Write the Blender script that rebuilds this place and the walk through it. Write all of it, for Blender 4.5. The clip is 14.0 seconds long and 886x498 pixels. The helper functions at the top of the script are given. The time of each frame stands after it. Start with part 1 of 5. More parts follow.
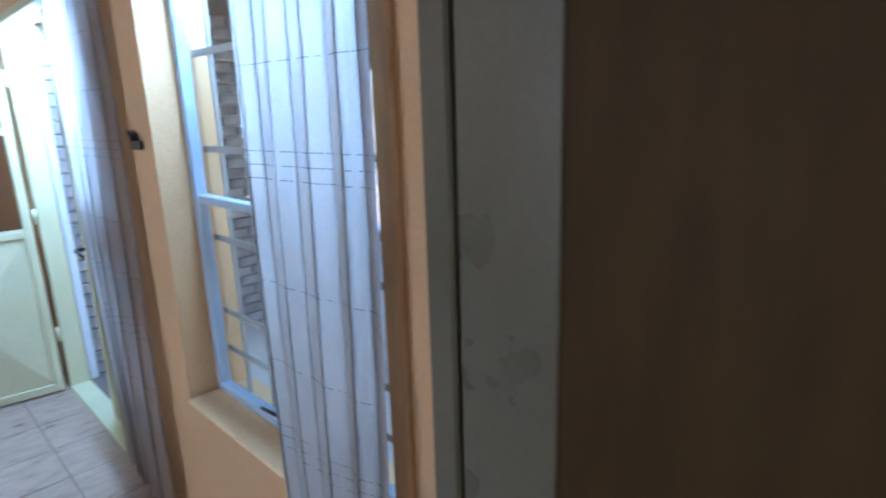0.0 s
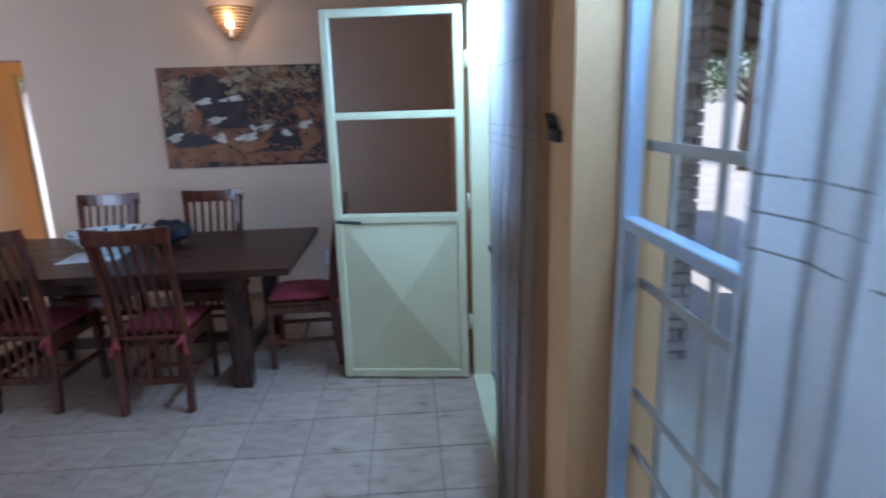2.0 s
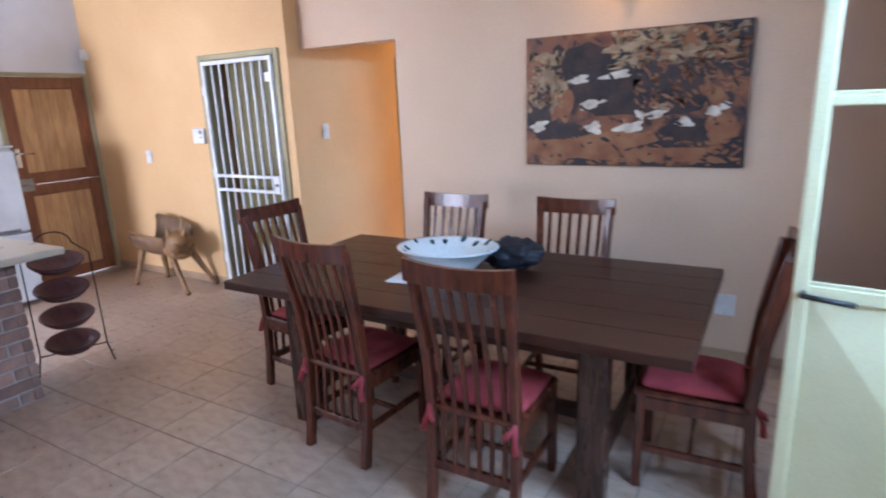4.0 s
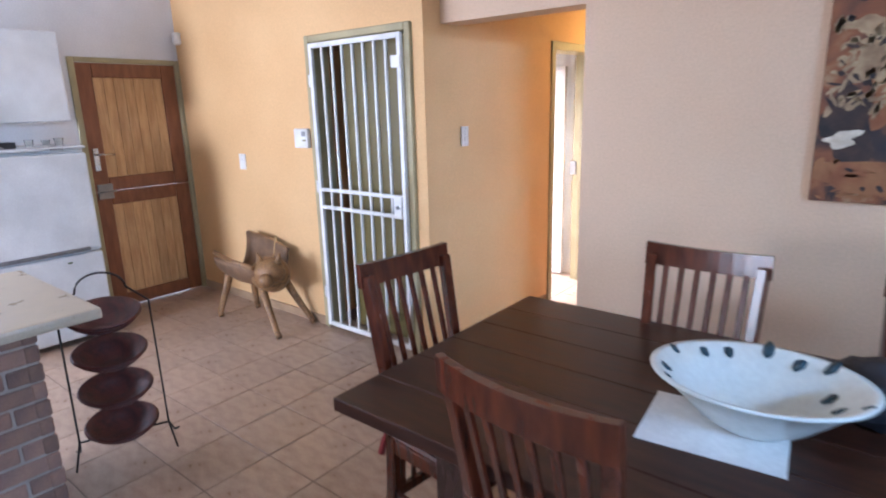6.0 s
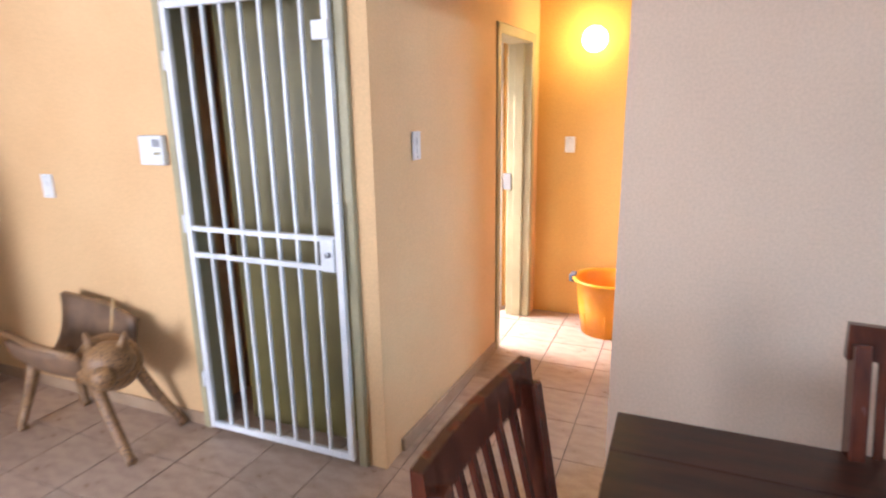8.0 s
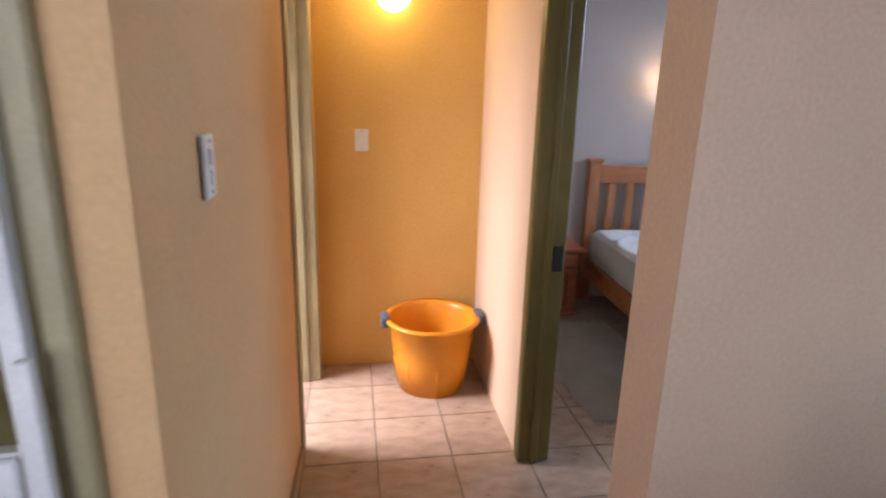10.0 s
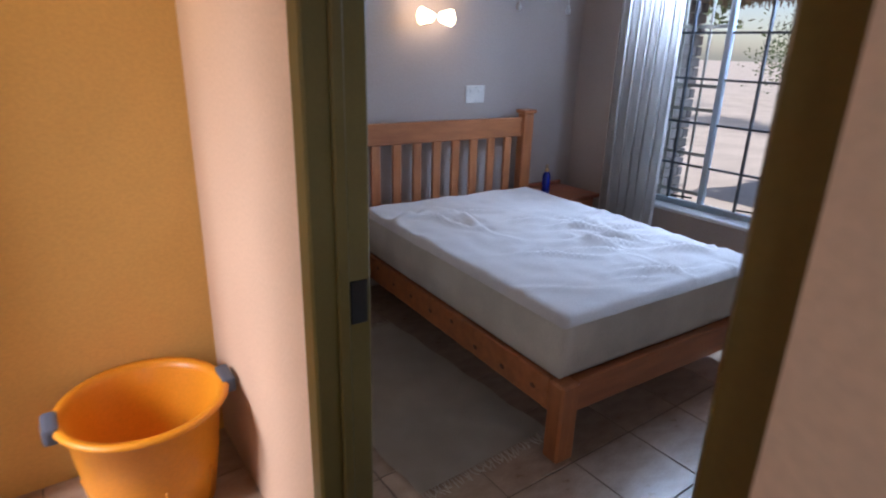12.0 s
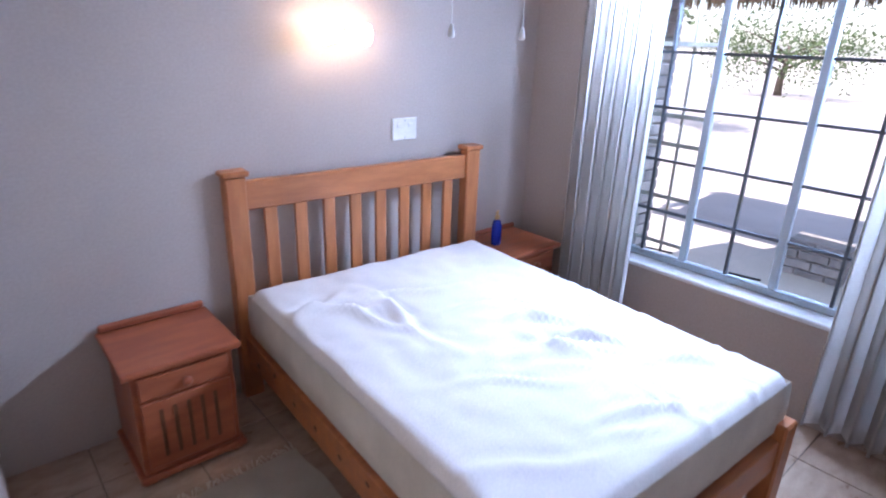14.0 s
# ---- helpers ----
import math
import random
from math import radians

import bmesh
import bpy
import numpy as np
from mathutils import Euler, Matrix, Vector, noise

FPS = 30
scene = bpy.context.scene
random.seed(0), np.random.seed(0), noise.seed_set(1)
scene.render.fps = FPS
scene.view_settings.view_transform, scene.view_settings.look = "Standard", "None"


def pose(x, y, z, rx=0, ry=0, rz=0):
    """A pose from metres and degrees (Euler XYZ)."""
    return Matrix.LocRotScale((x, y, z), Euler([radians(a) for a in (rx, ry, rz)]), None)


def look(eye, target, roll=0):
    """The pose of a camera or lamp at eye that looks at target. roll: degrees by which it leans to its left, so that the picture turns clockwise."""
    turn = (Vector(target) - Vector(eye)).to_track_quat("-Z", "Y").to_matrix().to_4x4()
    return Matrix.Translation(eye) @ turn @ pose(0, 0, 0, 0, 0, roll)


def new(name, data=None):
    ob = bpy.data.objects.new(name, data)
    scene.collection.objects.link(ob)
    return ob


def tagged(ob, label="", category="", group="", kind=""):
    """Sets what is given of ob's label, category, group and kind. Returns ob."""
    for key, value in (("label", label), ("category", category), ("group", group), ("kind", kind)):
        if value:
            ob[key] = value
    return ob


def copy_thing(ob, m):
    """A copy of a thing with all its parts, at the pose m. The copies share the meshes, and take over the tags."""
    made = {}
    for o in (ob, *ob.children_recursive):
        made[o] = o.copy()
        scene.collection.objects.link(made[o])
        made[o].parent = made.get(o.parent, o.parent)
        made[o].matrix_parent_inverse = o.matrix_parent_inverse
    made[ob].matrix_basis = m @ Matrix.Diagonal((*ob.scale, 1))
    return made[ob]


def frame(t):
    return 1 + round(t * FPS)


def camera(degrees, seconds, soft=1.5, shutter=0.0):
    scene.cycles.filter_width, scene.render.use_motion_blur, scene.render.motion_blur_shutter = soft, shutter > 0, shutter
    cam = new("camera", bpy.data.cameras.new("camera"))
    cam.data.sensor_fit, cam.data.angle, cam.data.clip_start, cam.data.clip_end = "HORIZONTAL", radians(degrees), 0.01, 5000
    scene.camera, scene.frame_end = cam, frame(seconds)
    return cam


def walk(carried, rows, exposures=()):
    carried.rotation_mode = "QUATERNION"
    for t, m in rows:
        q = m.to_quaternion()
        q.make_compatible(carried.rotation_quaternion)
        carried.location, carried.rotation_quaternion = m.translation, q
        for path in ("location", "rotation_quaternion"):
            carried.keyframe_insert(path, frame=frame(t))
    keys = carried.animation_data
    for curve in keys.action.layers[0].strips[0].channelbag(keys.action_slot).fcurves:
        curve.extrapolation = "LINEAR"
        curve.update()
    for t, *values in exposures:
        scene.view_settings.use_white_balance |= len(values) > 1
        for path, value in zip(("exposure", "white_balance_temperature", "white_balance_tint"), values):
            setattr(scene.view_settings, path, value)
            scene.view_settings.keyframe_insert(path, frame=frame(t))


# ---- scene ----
cam = camera(75.3, 14.0, 2.0, 0.5)
PATH = [
    (0, (0.9, -0.552, 1.639), (2.278, 0.816, 1.161), -1.8),
    (0.5, (1.065, -0.379, 1.637), (2.141, 1.231, 1.139), -2.4),
    (1, (1.173, -0.191, 1.616), (1.902, 1.606, 1.126), -2.2),
    (1.5, (1.224, 0.007, 1.606), (1.676, 1.895, 1.123), -2.2),
    (2, (1.24, 0.225, 1.619), (1.349, 2.163, 1.139), -1.8),
    (2.5, (1.202, 0.526, 1.599), (0.996, 2.458, 1.121), -2.0),
    (3, (1.065, 0.829, 1.634), (0.601, 2.711, 1.142), -2.2),
    (3.5, (0.914, 1.189, 1.638), (0.205, 2.993, 1.143), -2.4),
    (4, (0.717, 1.498, 1.614), (-0.26, 3.171, 1.121), -2.3),
    (6.3, (-0.62, 2.444, 1.607), (-1.841, 3.953, 1.124), -1.5),
    (6.5, (-0.734, 2.49, 1.626), (-1.933, 4.014, 1.136), -1.4),
    (7, (-1.014, 2.658, 1.604), (-2.129, 4.245, 1.115), -1.3),
    (7.5, (-1.313, 2.804, 1.614), (-2.261, 4.496, 1.126), -0.9),
    (7.7, (-1.408, 2.885, 1.576), (-2.286, 4.619, 1.106), -0.9),
    (9.8, (-2.429, 4.122, 1.666), (-2.198, 6.02, 1.08), 1.7),
    (10, (-2.403, 4.206, 1.575), (-2.095, 6.107, 1.036), 1.5),
    (10.5, (-2.42, 4.487, 1.541), (-1.786, 6.306, 1.005), 1.9),
    (11, (-2.377, 4.749, 1.53), (-1.458, 6.436, 0.974), 2.3),
    (11.5, (-2.268, 4.99, 1.494), (-1.247, 6.608, 0.91), 1.6),
    (12, (-2.151, 5.224, 1.482), (-1.04, 6.751, 0.823), 1.7),
    (12.5, (-1.99, 5.377, 1.494), (-0.813, 6.853, 0.833), 1.6),
    (13, (-1.821, 5.532, 1.544), (-0.639, 6.998, 0.87), 1.6),
    (13.5, (-1.69, 5.705, 1.602), (-0.485, 7.15, 0.923), 1.7),
    (14, (-1.501, 5.88, 1.657), (-0.269, 7.295, 0.964), 1.9),
]
EXPOSURE = [(0, 1.2, 5200, 18), (1, .4, 5200, 20), (2, .35, 5300, 20), (3, .95, 5400, 20), (4, 1.25, 5900, 24), (6.5, 1.2, 5900, 22), (7.5, 1.4, 6050, 22),
            (10, .45, 6300, 22), (11, -.05, 6300, 25), (12, -.1, 6200, 25), (13, .25, 5700, 28), (14, 1.15, 5900, 30)]
walk(cam, [(t, look(eye, target, roll)) for t, eye, target, roll in PATH], EXPOSURE)

# ---- world, sun, large lights ----
world = bpy.data.worlds.new("sky")
scene.world = world
world.use_nodes = True
wn = world.node_tree
sky = wn.nodes.new("ShaderNodeTexSky")
sky.sky_type = 'NISHITA'
sky.sun_disc = False
sky.sun_elevation = radians(52)
sky.sun_rotation = radians(-75)
wn.links.new(sky.outputs[0], wn.nodes["Background"].inputs[0])
wn.nodes["Background"].inputs[1].default_value = 0.15
sun_data = bpy.data.lights.new("sun", 'SUN')
sun_data.energy, sun_data.angle, sun_data.color = 5.0, radians(0.5), (1, .95, .87)
sun = new("sun", sun_data)
sun.matrix_world = look((-20, 5, 25), (0, 0, 0))


def area_lamp(name, eye, target, w, h, watts, colour, spread=180):
    d = bpy.data.lights.new(name, 'AREA')
    d.shape, d.size, d.size_y, d.energy, d.color = 'RECTANGLE', w, h, watts, colour
    d.spread = radians(spread)
    o = new(name, d)
    o.matrix_world = look(eye, target)
    return o


SKYBLUE = (.40, .68, 1)
area_lamp("window_light_living", (1.80, .90, 2.14), (1.2, .90, .9), 1.1, .10, 14, SKYBLUE)
area_lamp("window_light_doors", (1.80, 2.77, 2.10), (-1.2, 2.77, .5), 1.35, .12, 46, SKYBLUE)
area_lamp("window_light_bedroom", (1.47, 6.99, 2.06), (.6, 6.95, .6), 1.45, .09, 66, (.52, .75, 1))
area_lamp("window_light_kitchen", (-5.72, 1.7, 1.5), (-3, 1.9, 1.2), 1.9, 1.2, 40, (.72, .85, 1))
# added fill lamp behind the walker, brightens the west and gate walls
area_lamp("window_light_lounge", (-4.4, -1.85, 1.5), (-5.4, 4.0, 1.5), 1.7, 1.5, 62, (.78, .88, 1), 100)
area_lamp("window_light_bathroom", (-4.20, 6.75, 1.7), (-2.60, 6.85, .0), .9, .8, 44, (.95, .97, 1), 110)


def point_lamp(name, at, watts, colour, r=.03):
    d = bpy.data.lights.new(name, 'POINT')
    d.energy, d.color, d.shadow_soft_size = watts, colour, r
    o = new(name, d)
    o.location = at
    return o


WARM = (1, .72, .36)
point_lamp("bulb_light_sconce", (-.105, 5.07, 2.36), 3.0, WARM)
point_lamp("bulb_light_corridor", (-2.20, 7.16, 2.02), 8.5, (1, .78, .34), .07)
point_lamp("bulb_light_bedroom_a", (-.19, 8.17, 1.675), 1.3, (1, .74, .42), .035)
point_lamp("bulb_light_bedroom_b", (.01, 8.17, 1.675), 1.3, (1, .74, .42), .035)

# ---- materials ----


def mat(name, col, rough=.6, metal=0.0, col2=None, scale=6.0, detail_scale=60.0, bump=.15, stretch=(1, 1, 1), spec=.5,
        coat=0.0, rand=0.0, mix=(.35, .65), obj=True):
    """A surface with variation at two scales, and fine relief."""
    m = bpy.data.materials.new(name)
    m.use_nodes = True
    t = m.node_tree
    b = t.nodes["Principled BSDF"]
    N, L = t.nodes.new, t.links.new
    co = N("ShaderNodeTexCoord")
    mp = N("ShaderNodeMapping")
    mp.inputs["Scale"].default_value = stretch
    L(co.outputs["Object"], mp.inputs[0])
    n1 = N("ShaderNodeTexNoise")
    n1.inputs["Scale"].default_value, n1.inputs["Detail"].default_value = scale, 4
    n2 = N("ShaderNodeTexNoise")
    n2.inputs["Scale"].default_value, n2.inputs["Detail"].default_value = detail_scale, 3
    L(mp.outputs[0], n1.inputs["Vector"])
    L(mp.outputs[0], n2.inputs["Vector"])
    r = N("ShaderNodeValToRGB")
    c2 = col2 or tuple(c * .8 for c in col)
    r.color_ramp.elements[0].position, r.color_ramp.elements[1].position = mix
    r.color_ramp.elements[0].color, r.color_ramp.elements[1].color = (*c2, 1), (*col, 1)
    L(n1.outputs[0], r.inputs[0])
    mx = N("ShaderNodeMix")
    mx.data_type, mx.blend_type = 'RGBA', 'MULTIPLY'
    mx.inputs["Factor"].default_value = .35
    L(r.outputs[0], mx.inputs["A"])
    r2 = N("ShaderNodeValToRGB")
    r2.color_ramp.elements[0].position, r2.color_ramp.elements[1].position = .3, .7
    r2.color_ramp.elements[0].color, r2.color_ramp.elements[1].color = (.72, .72, .72, 1), (1, 1, 1, 1)
    L(n2.outputs[0], r2.inputs[0])
    L(r2.outputs[0], mx.inputs["B"])
    out = mx.outputs["Result"]
    if rand:
        oi = N("ShaderNodeObjectInfo")
        hs = N("ShaderNodeHueSaturation")
        mr = N("ShaderNodeMapRange")
        mr.inputs["To Min"].default_value, mr.inputs["To Max"].default_value = 1 - rand, 1 + rand
        L(oi.outputs["Random"], mr.inputs[0])
        L(mr.outputs[0], hs.inputs["Value"])
        L(out, hs.inputs["Color"])
        out = hs.outputs[0]
    L(out, b.inputs["Base Color"])
    rr = N("ShaderNodeMapRange")
    rr.inputs["To Min"].default_value, rr.inputs["To Max"].default_value = max(rough - .1, .03), min(rough + .12, 1)
    L(n1.outputs[0], rr.inputs[0])
    L(rr.outputs[0], b.inputs["Roughness"])
    b.inputs["Metallic"].default_value = metal
    b.inputs["Specular IOR Level"].default_value = spec
    b.inputs["Coat Weight"].default_value = coat
    b.inputs["Coat Roughness"].default_value = .15
    bp = N("ShaderNodeBump")
    bp.inputs["Strength"].default_value, bp.inputs["Distance"].default_value = bump, .004
    L(n2.outputs[0], bp.inputs["Height"])
    L(bp.outputs[0], b.inputs["Normal"])
    return m


def emitter(name, col, strength):
    m = bpy.data.materials.new(name)
    m.use_nodes = True
    b = m.node_tree.nodes["Principled BSDF"]
    b.inputs["Base Color"].default_value = (*col, 1)
    b.inputs["Emission Color"].default_value = (*col, 1)
    b.inputs["Emission Strength"].default_value = strength
    return m


def glass_mat(name, rough=0.0, tint=(.95, .98, .98)):
    m = bpy.data.materials.new(name)
    m.use_nodes = True
    b = m.node_tree.nodes["Principled BSDF"]
    b.inputs["Base Color"].default_value = (*tint, 1)
    b.inputs["Transmission Weight"].default_value = 1
    b.inputs["Roughness"].default_value = rough
    b.inputs["IOR"].default_value = 1.05 if tint[0] > .9 else 1.45
    return m


def cloth(name, col, col2, bands=()):
    """Woven cloth that lets light through, with thin embroidered rows at the given heights."""
    m = mat(name, col, .95, 0, col2, 3, 220, .25, spec=.1)
    t = m.node_tree
    b = t.nodes["Principled BSDF"]
    N, L = t.nodes.new, t.links.new
    src = b.inputs["Base Color"].links[0].from_socket
    if bands:
        co = N("ShaderNodeTexCoord")
        sp = N("ShaderNodeSeparateXYZ")
        L(co.outputs["Object"], sp.inputs[0])
        total = None
        for z in bands:
            d = N("ShaderNodeMath")
            d.operation = 'COMPARE'
            d.inputs[1].default_value, d.inputs[2].default_value = z, .0011
            L(sp.outputs[2], d.inputs[0])
            if total is None:
                total = d.outputs[0]
            else:
                a = N("ShaderNodeMath")
                a.operation = 'MAXIMUM'
                L(total, a.inputs[0])
                L(d.outputs[0], a.inputs[1])
                total = a.outputs[0]
        nz = N("ShaderNodeTexNoise")
        nz.inputs["Scale"].default_value = 14
        th = N("ShaderNodeMath")
        th.operation = 'GREATER_THAN'
        th.inputs[1].default_value = .47
        L(nz.outputs[0], th.inputs[0])
        mu = N("ShaderNodeMath")
        mu.operation = 'MULTIPLY'
        L(total, mu.inputs[0])
        L(th.outputs[0], mu.inputs[1])
        mx = N("ShaderNodeMix")
        mx.data_type = 'RGBA'
        L(mu.outputs[0], mx.inputs["Factor"])
        L(src, mx.inputs["A"])
        mx.inputs["B"].default_value = (.30, .25, .20, 1)
        L(mx.outputs["Result"], b.inputs["Base Color"])
        src = mx.outputs["Result"]
    tr = N("ShaderNodeBsdfTranslucent")
    L(src, tr.inputs[0])
    ms = N("ShaderNodeMixShader")
    ms.inputs[0].default_value = .82
    L(b.outputs[0], ms.inputs[1])
    L(tr.outputs[0], ms.inputs[2])
    L(ms.outputs[0], t.nodes["Material Output"].inputs[0])
    return m


M = {}
M["peach"] = mat("peach_wall_paint", (.72, .46, .22), .75, 0, (.66, .40, .18), 1.2, 90, .12)
M["sand"] = mat("sand_wall_paint", (.70, .50, .34), .75, 0, (.65, .46, .31), 1.2, 90, .12)
M["ochre"] = mat("ochre_wall_paint", (.70, .41, .11), .75, 0, (.63, .36, .09), 1.5, 90, .12)
M["grey"] = mat("taupe_wall_paint", (.46, .39, .35), .8, 0, (.43, .36, .32), 1.2, 90, .1)
M["white_wall"] = mat("white_wall_paint", (.76, .76, .77), .7, 0, None, 1.2, 90, .1)
M["bath"] = mat("bathroom_white", (.85, .85, .83), .5, 0, None, 1.2, 90, .05)
M["ceiling"] = mat("ceiling_paint", (.78, .75, .70), .85, 0, None, 1, 70, .1)
M["tile"] = mat("ceramic_tile", (.47, .34, .25), .30, 0, (.36, .245, .175), 9, 70, .06, (1, 2.2, 1), rand=.07, mix=(.3, .6))
M["grout"] = mat("tile_grout", (.20, .15, .12), .9, 0, None, 20, 200, .3)
M["olive"] = mat("olive_steel_paint", (.15, .115, .028), .42, 0, (.12, .09, .02), 4, 120, .06)
# olive paint with the window's grey-green sheen put into the colour
M["olive_sheen"] = mat("dark_olive_with_sheen", (.14, .125, .075), .3, 0, (.13, .116, .069), 3, 90, .03)
M["khaki"] = mat("khaki_frame_paint", (.42, .36, .20), .5, 0, None, 4, 120, .06)
M["cream"] = mat("cream_steel_paint", (.66, .62, .38), .38, 0, (.60, .56, .33), 3, 110, .06)
M["white_steel"] = mat("white_gate_enamel", (.82, .82, .80), .3, 0, None, 5, 120, .05)
M["dark_wood"] = mat("dark_dining_wood", (.058, .020, .011), .34, 0, (.028, .010, .006), 5, 60, .06, (1, 6, 6), spec=.3)
M["chair_wood"] = mat("chair_hardwood", (.125, .028, .012), .22, 0, (.058, .014, .007), 6, 70, .06, (5, 5, 1), coat=.3)
M["dark_wood_v"] = mat("dark_dining_wood_upright", (.058, .020, .011), .26, 0, (.028, .010, .006), 5, 60, .06, (6, 6, 1), coat=.25)
M["pine"] = mat("orange_pine", (.50, .180, .062), .38, 0, (.38, .125, .042), 4, 50, .06, (6, 6, 1), coat=.1)
M["pine_h"] = mat("orange_pine_rail", (.47, .165, .056), .38, 0, (.35, .115, .038), 4, 50, .06, (1, 6, 6), coat=.1)
M["red_pine"] = mat("reddish_pine", (.38, .105, .042), .4, 0, (.28, .07, .03), 4, 50, .06, (1, 6, 6), coat=.1)
M["knot"] = mat("pine_knot", (.14, .05, .02), .4)
M["door_frame_wood"] = mat("meranti_wood", (.26, .095, .038), .45, 0, (.19, .065, .026), 5, 50, .08, (5, 5, 1))
M["door_panel_wood"] = mat("pale_plank_wood", (.62, .37, .165), .5, 0, (.47, .25, .10), 5, 50, .08, (9, 9, 1), rand=.14)
M["brown_door"] = mat("brown_varnished_door", (.075, .042, .012), .6, 0, (.058, .032, .009), 3, 60, .04, (5, 5, 1), spec=.12)
M["gold_wood"] = mat("pale_pine_lining", (.58, .37, .16), .5, 0, (.48, .28, .11), 4, 50, .06, (6, 6, 1))
M["chrome"] = mat("chrome", (.8, .8, .82), .15, 1, None, 10, 100, 0)
M["steel_grey"] = mat("grey_steel", (.35, .35, .35), .35, .9, None, 10, 100, .02)
M["black"] = mat("black_metal", (.02, .02, .02), .45, .3)
M["black_cloth"] = mat("black_bag_cloth", (.012, .013, .02), .6, 0, None, 20, 120, .4)
M["plastic_white"] = mat("white_plastic", (.80, .79, .75), .35, 0, None, 8, 150, .03)
M["fridge"] = mat("white_fridge_enamel", (.80, .83, .84), .22, 0, None, 3, 140, .05)
M["bucket"] = mat("orange_plastic", (.80, .31, .012), .38, 0, (.74, .27, .01), 4, 100, .05)
M["slate_grip"] = mat("grey_blue_grip", (.10, .12, .16), .5)
M["red_cushion"] = mat("red_cushion_cloth", (.33, .045, .05), .75, 0, (.24, .028, .032), 12, 160, .4, spec=.3)
M["sheet"] = mat("white_mattress_cloth", (.80, .77, .76), .8, 0, (.75, .71, .69), 3, 130, .25, spec=.2)
M["mattress_side"] = mat("cream_mattress_side", (.72, .67, .58), .85, 0, None, 4, 150, .3)
M["rug"] = mat("cream_woven_rug", (.70, .63, .54), .95, 0, (.62, .55, .46), 6, 240, .7)
M["wicker"] = mat("dark_red_wicker", (.11, .022, .016), .45, 0, (.05, .012, .01), 30, 180, .5)
M["worktop"] = mat("beige_worktop", (.56, .47, .35), .3, 0, (.50, .42, .31), 12, 160, .04)
M["mortar"] = mat("grey_mortar", (.42, .37, .32), .95, 0, None, 12, 120, .6)
M["brick"] = mat("weathered_brick", (.34, .20, .145), .9, 0, (.22, .14, .12), 8, 90, .7, rand=.3)
M["stone_brick"] = mat("grey_facing_brick", (.36, .31, .28), .9, 0, (.24, .21, .20), 7, 90, .7, rand=.22)
M["leather"] = mat("brown_hide", (.22, .12, .06), .6, 0, (.13, .07, .035), 10, 120, .3)
M["wire"] = mat("dark_wire", (.03, .027, .025), .45, .6)
M["blue_bottle"] = mat("blue_plastic", (.005, .02, .30), .25, 0, None, 8, 100, .02)
# the blue is reflected sky, put into the steel's base colour
M["window_steel"] = mat("window_steel_sky_tint", (.52, .62, .70), .4, 0, (.44, .54, .62), 5, 120, .08)
M["bars"] = mat("beige_burglar_bars", (.48, .45, .38), .5, 0, None, 6, 120, .08)
M["bed_bars"] = mat("dark_window_bars", (.10, .12, .14), .5, 0, None, 6, 120, .08)
M["paper"] = mat("white_paper", (.82, .82, .80), .8)
M["glaze"] = mat("white_glaze", (.74, .78, .74), .2, 0, (.66, .72, .70), 5, 60, .03)
M["glaze_mark"] = mat("blue_green_glaze", (.03, .07, .09), .25)
M["straw"] = mat("woven_straw", (.50, .27, .09), .7, 0, (.36, .18, .05), 40, 200, .6)
M["thatch"] = mat("thatch", (.30, .23, .15), .95, 0, (.18, .13, .08), 8, 80, 1.0, (14, 14, 1))
M["paving"] = mat("pale_sand_ground", (.60, .53, .44), .95, 0, (.50, .44, .36), 1.2, 30, .5)
M["leaf"] = mat("green_leaf", (.11, .15, .06), .55, 0, (.07, .11, .04), 3, 40, .1)
M["bark"] = mat("grey_bark", (.12, .09, .065), .9, 0, None, 10, 60, .8)
M["glass"] = glass_mat("window_glass")
M["tinted"] = glass_mat("grey_tinted_glass", 0.0, (.62, .60, .62))
M["curtain_a"] = cloth("cream_embroidered_curtain", (.78, .72, .66), (.70, .64, .57),
                       [.42, .62, .82, .85, .88, 1.06, 1.26, 1.50, 1.53, 1.56, 1.74, 1.94, 2.12])
M["curtain_b"] = cloth("white_sheer_curtain", (.85, .82, .79), (.78, .75, .72))
M["bulb"] = emitter("warm_bulb_glass", (1, .80, .50), 9)
M["bulb_globe"] = emitter("yellow_globe_glass", (1, .80, .30), 8)


def spotted():
    m = mat("spotted_carved_wood", (.36, .19, .075), .5, 0, (.26, .13, .05), 8, 60, .1)
    t = m.node_tree
    b = t.nodes["Principled BSDF"]
    src = b.inputs["Base Color"].links[0].from_socket
    v = t.nodes.new("ShaderNodeTexVoronoi")
    v.inputs["Scale"].default_value = 26
    g = t.nodes.new("ShaderNodeMath")
    g.operation = 'LESS_THAN'
    g.inputs[1].default_value = .36
    mx = t.nodes.new("ShaderNodeMix")
    mx.data_type = 'RGBA'
    mx.inputs["B"].default_value = (.03, .018, .01, 1)
    t.links.new(v.outputs["Distance"], g.inputs[0])
    t.links.new(g.outputs[0], mx.inputs["Factor"])
    t.links.new(src, mx.inputs["A"])
    t.links.new(mx.outputs["Result"], b.inputs["Base Color"])
    return m


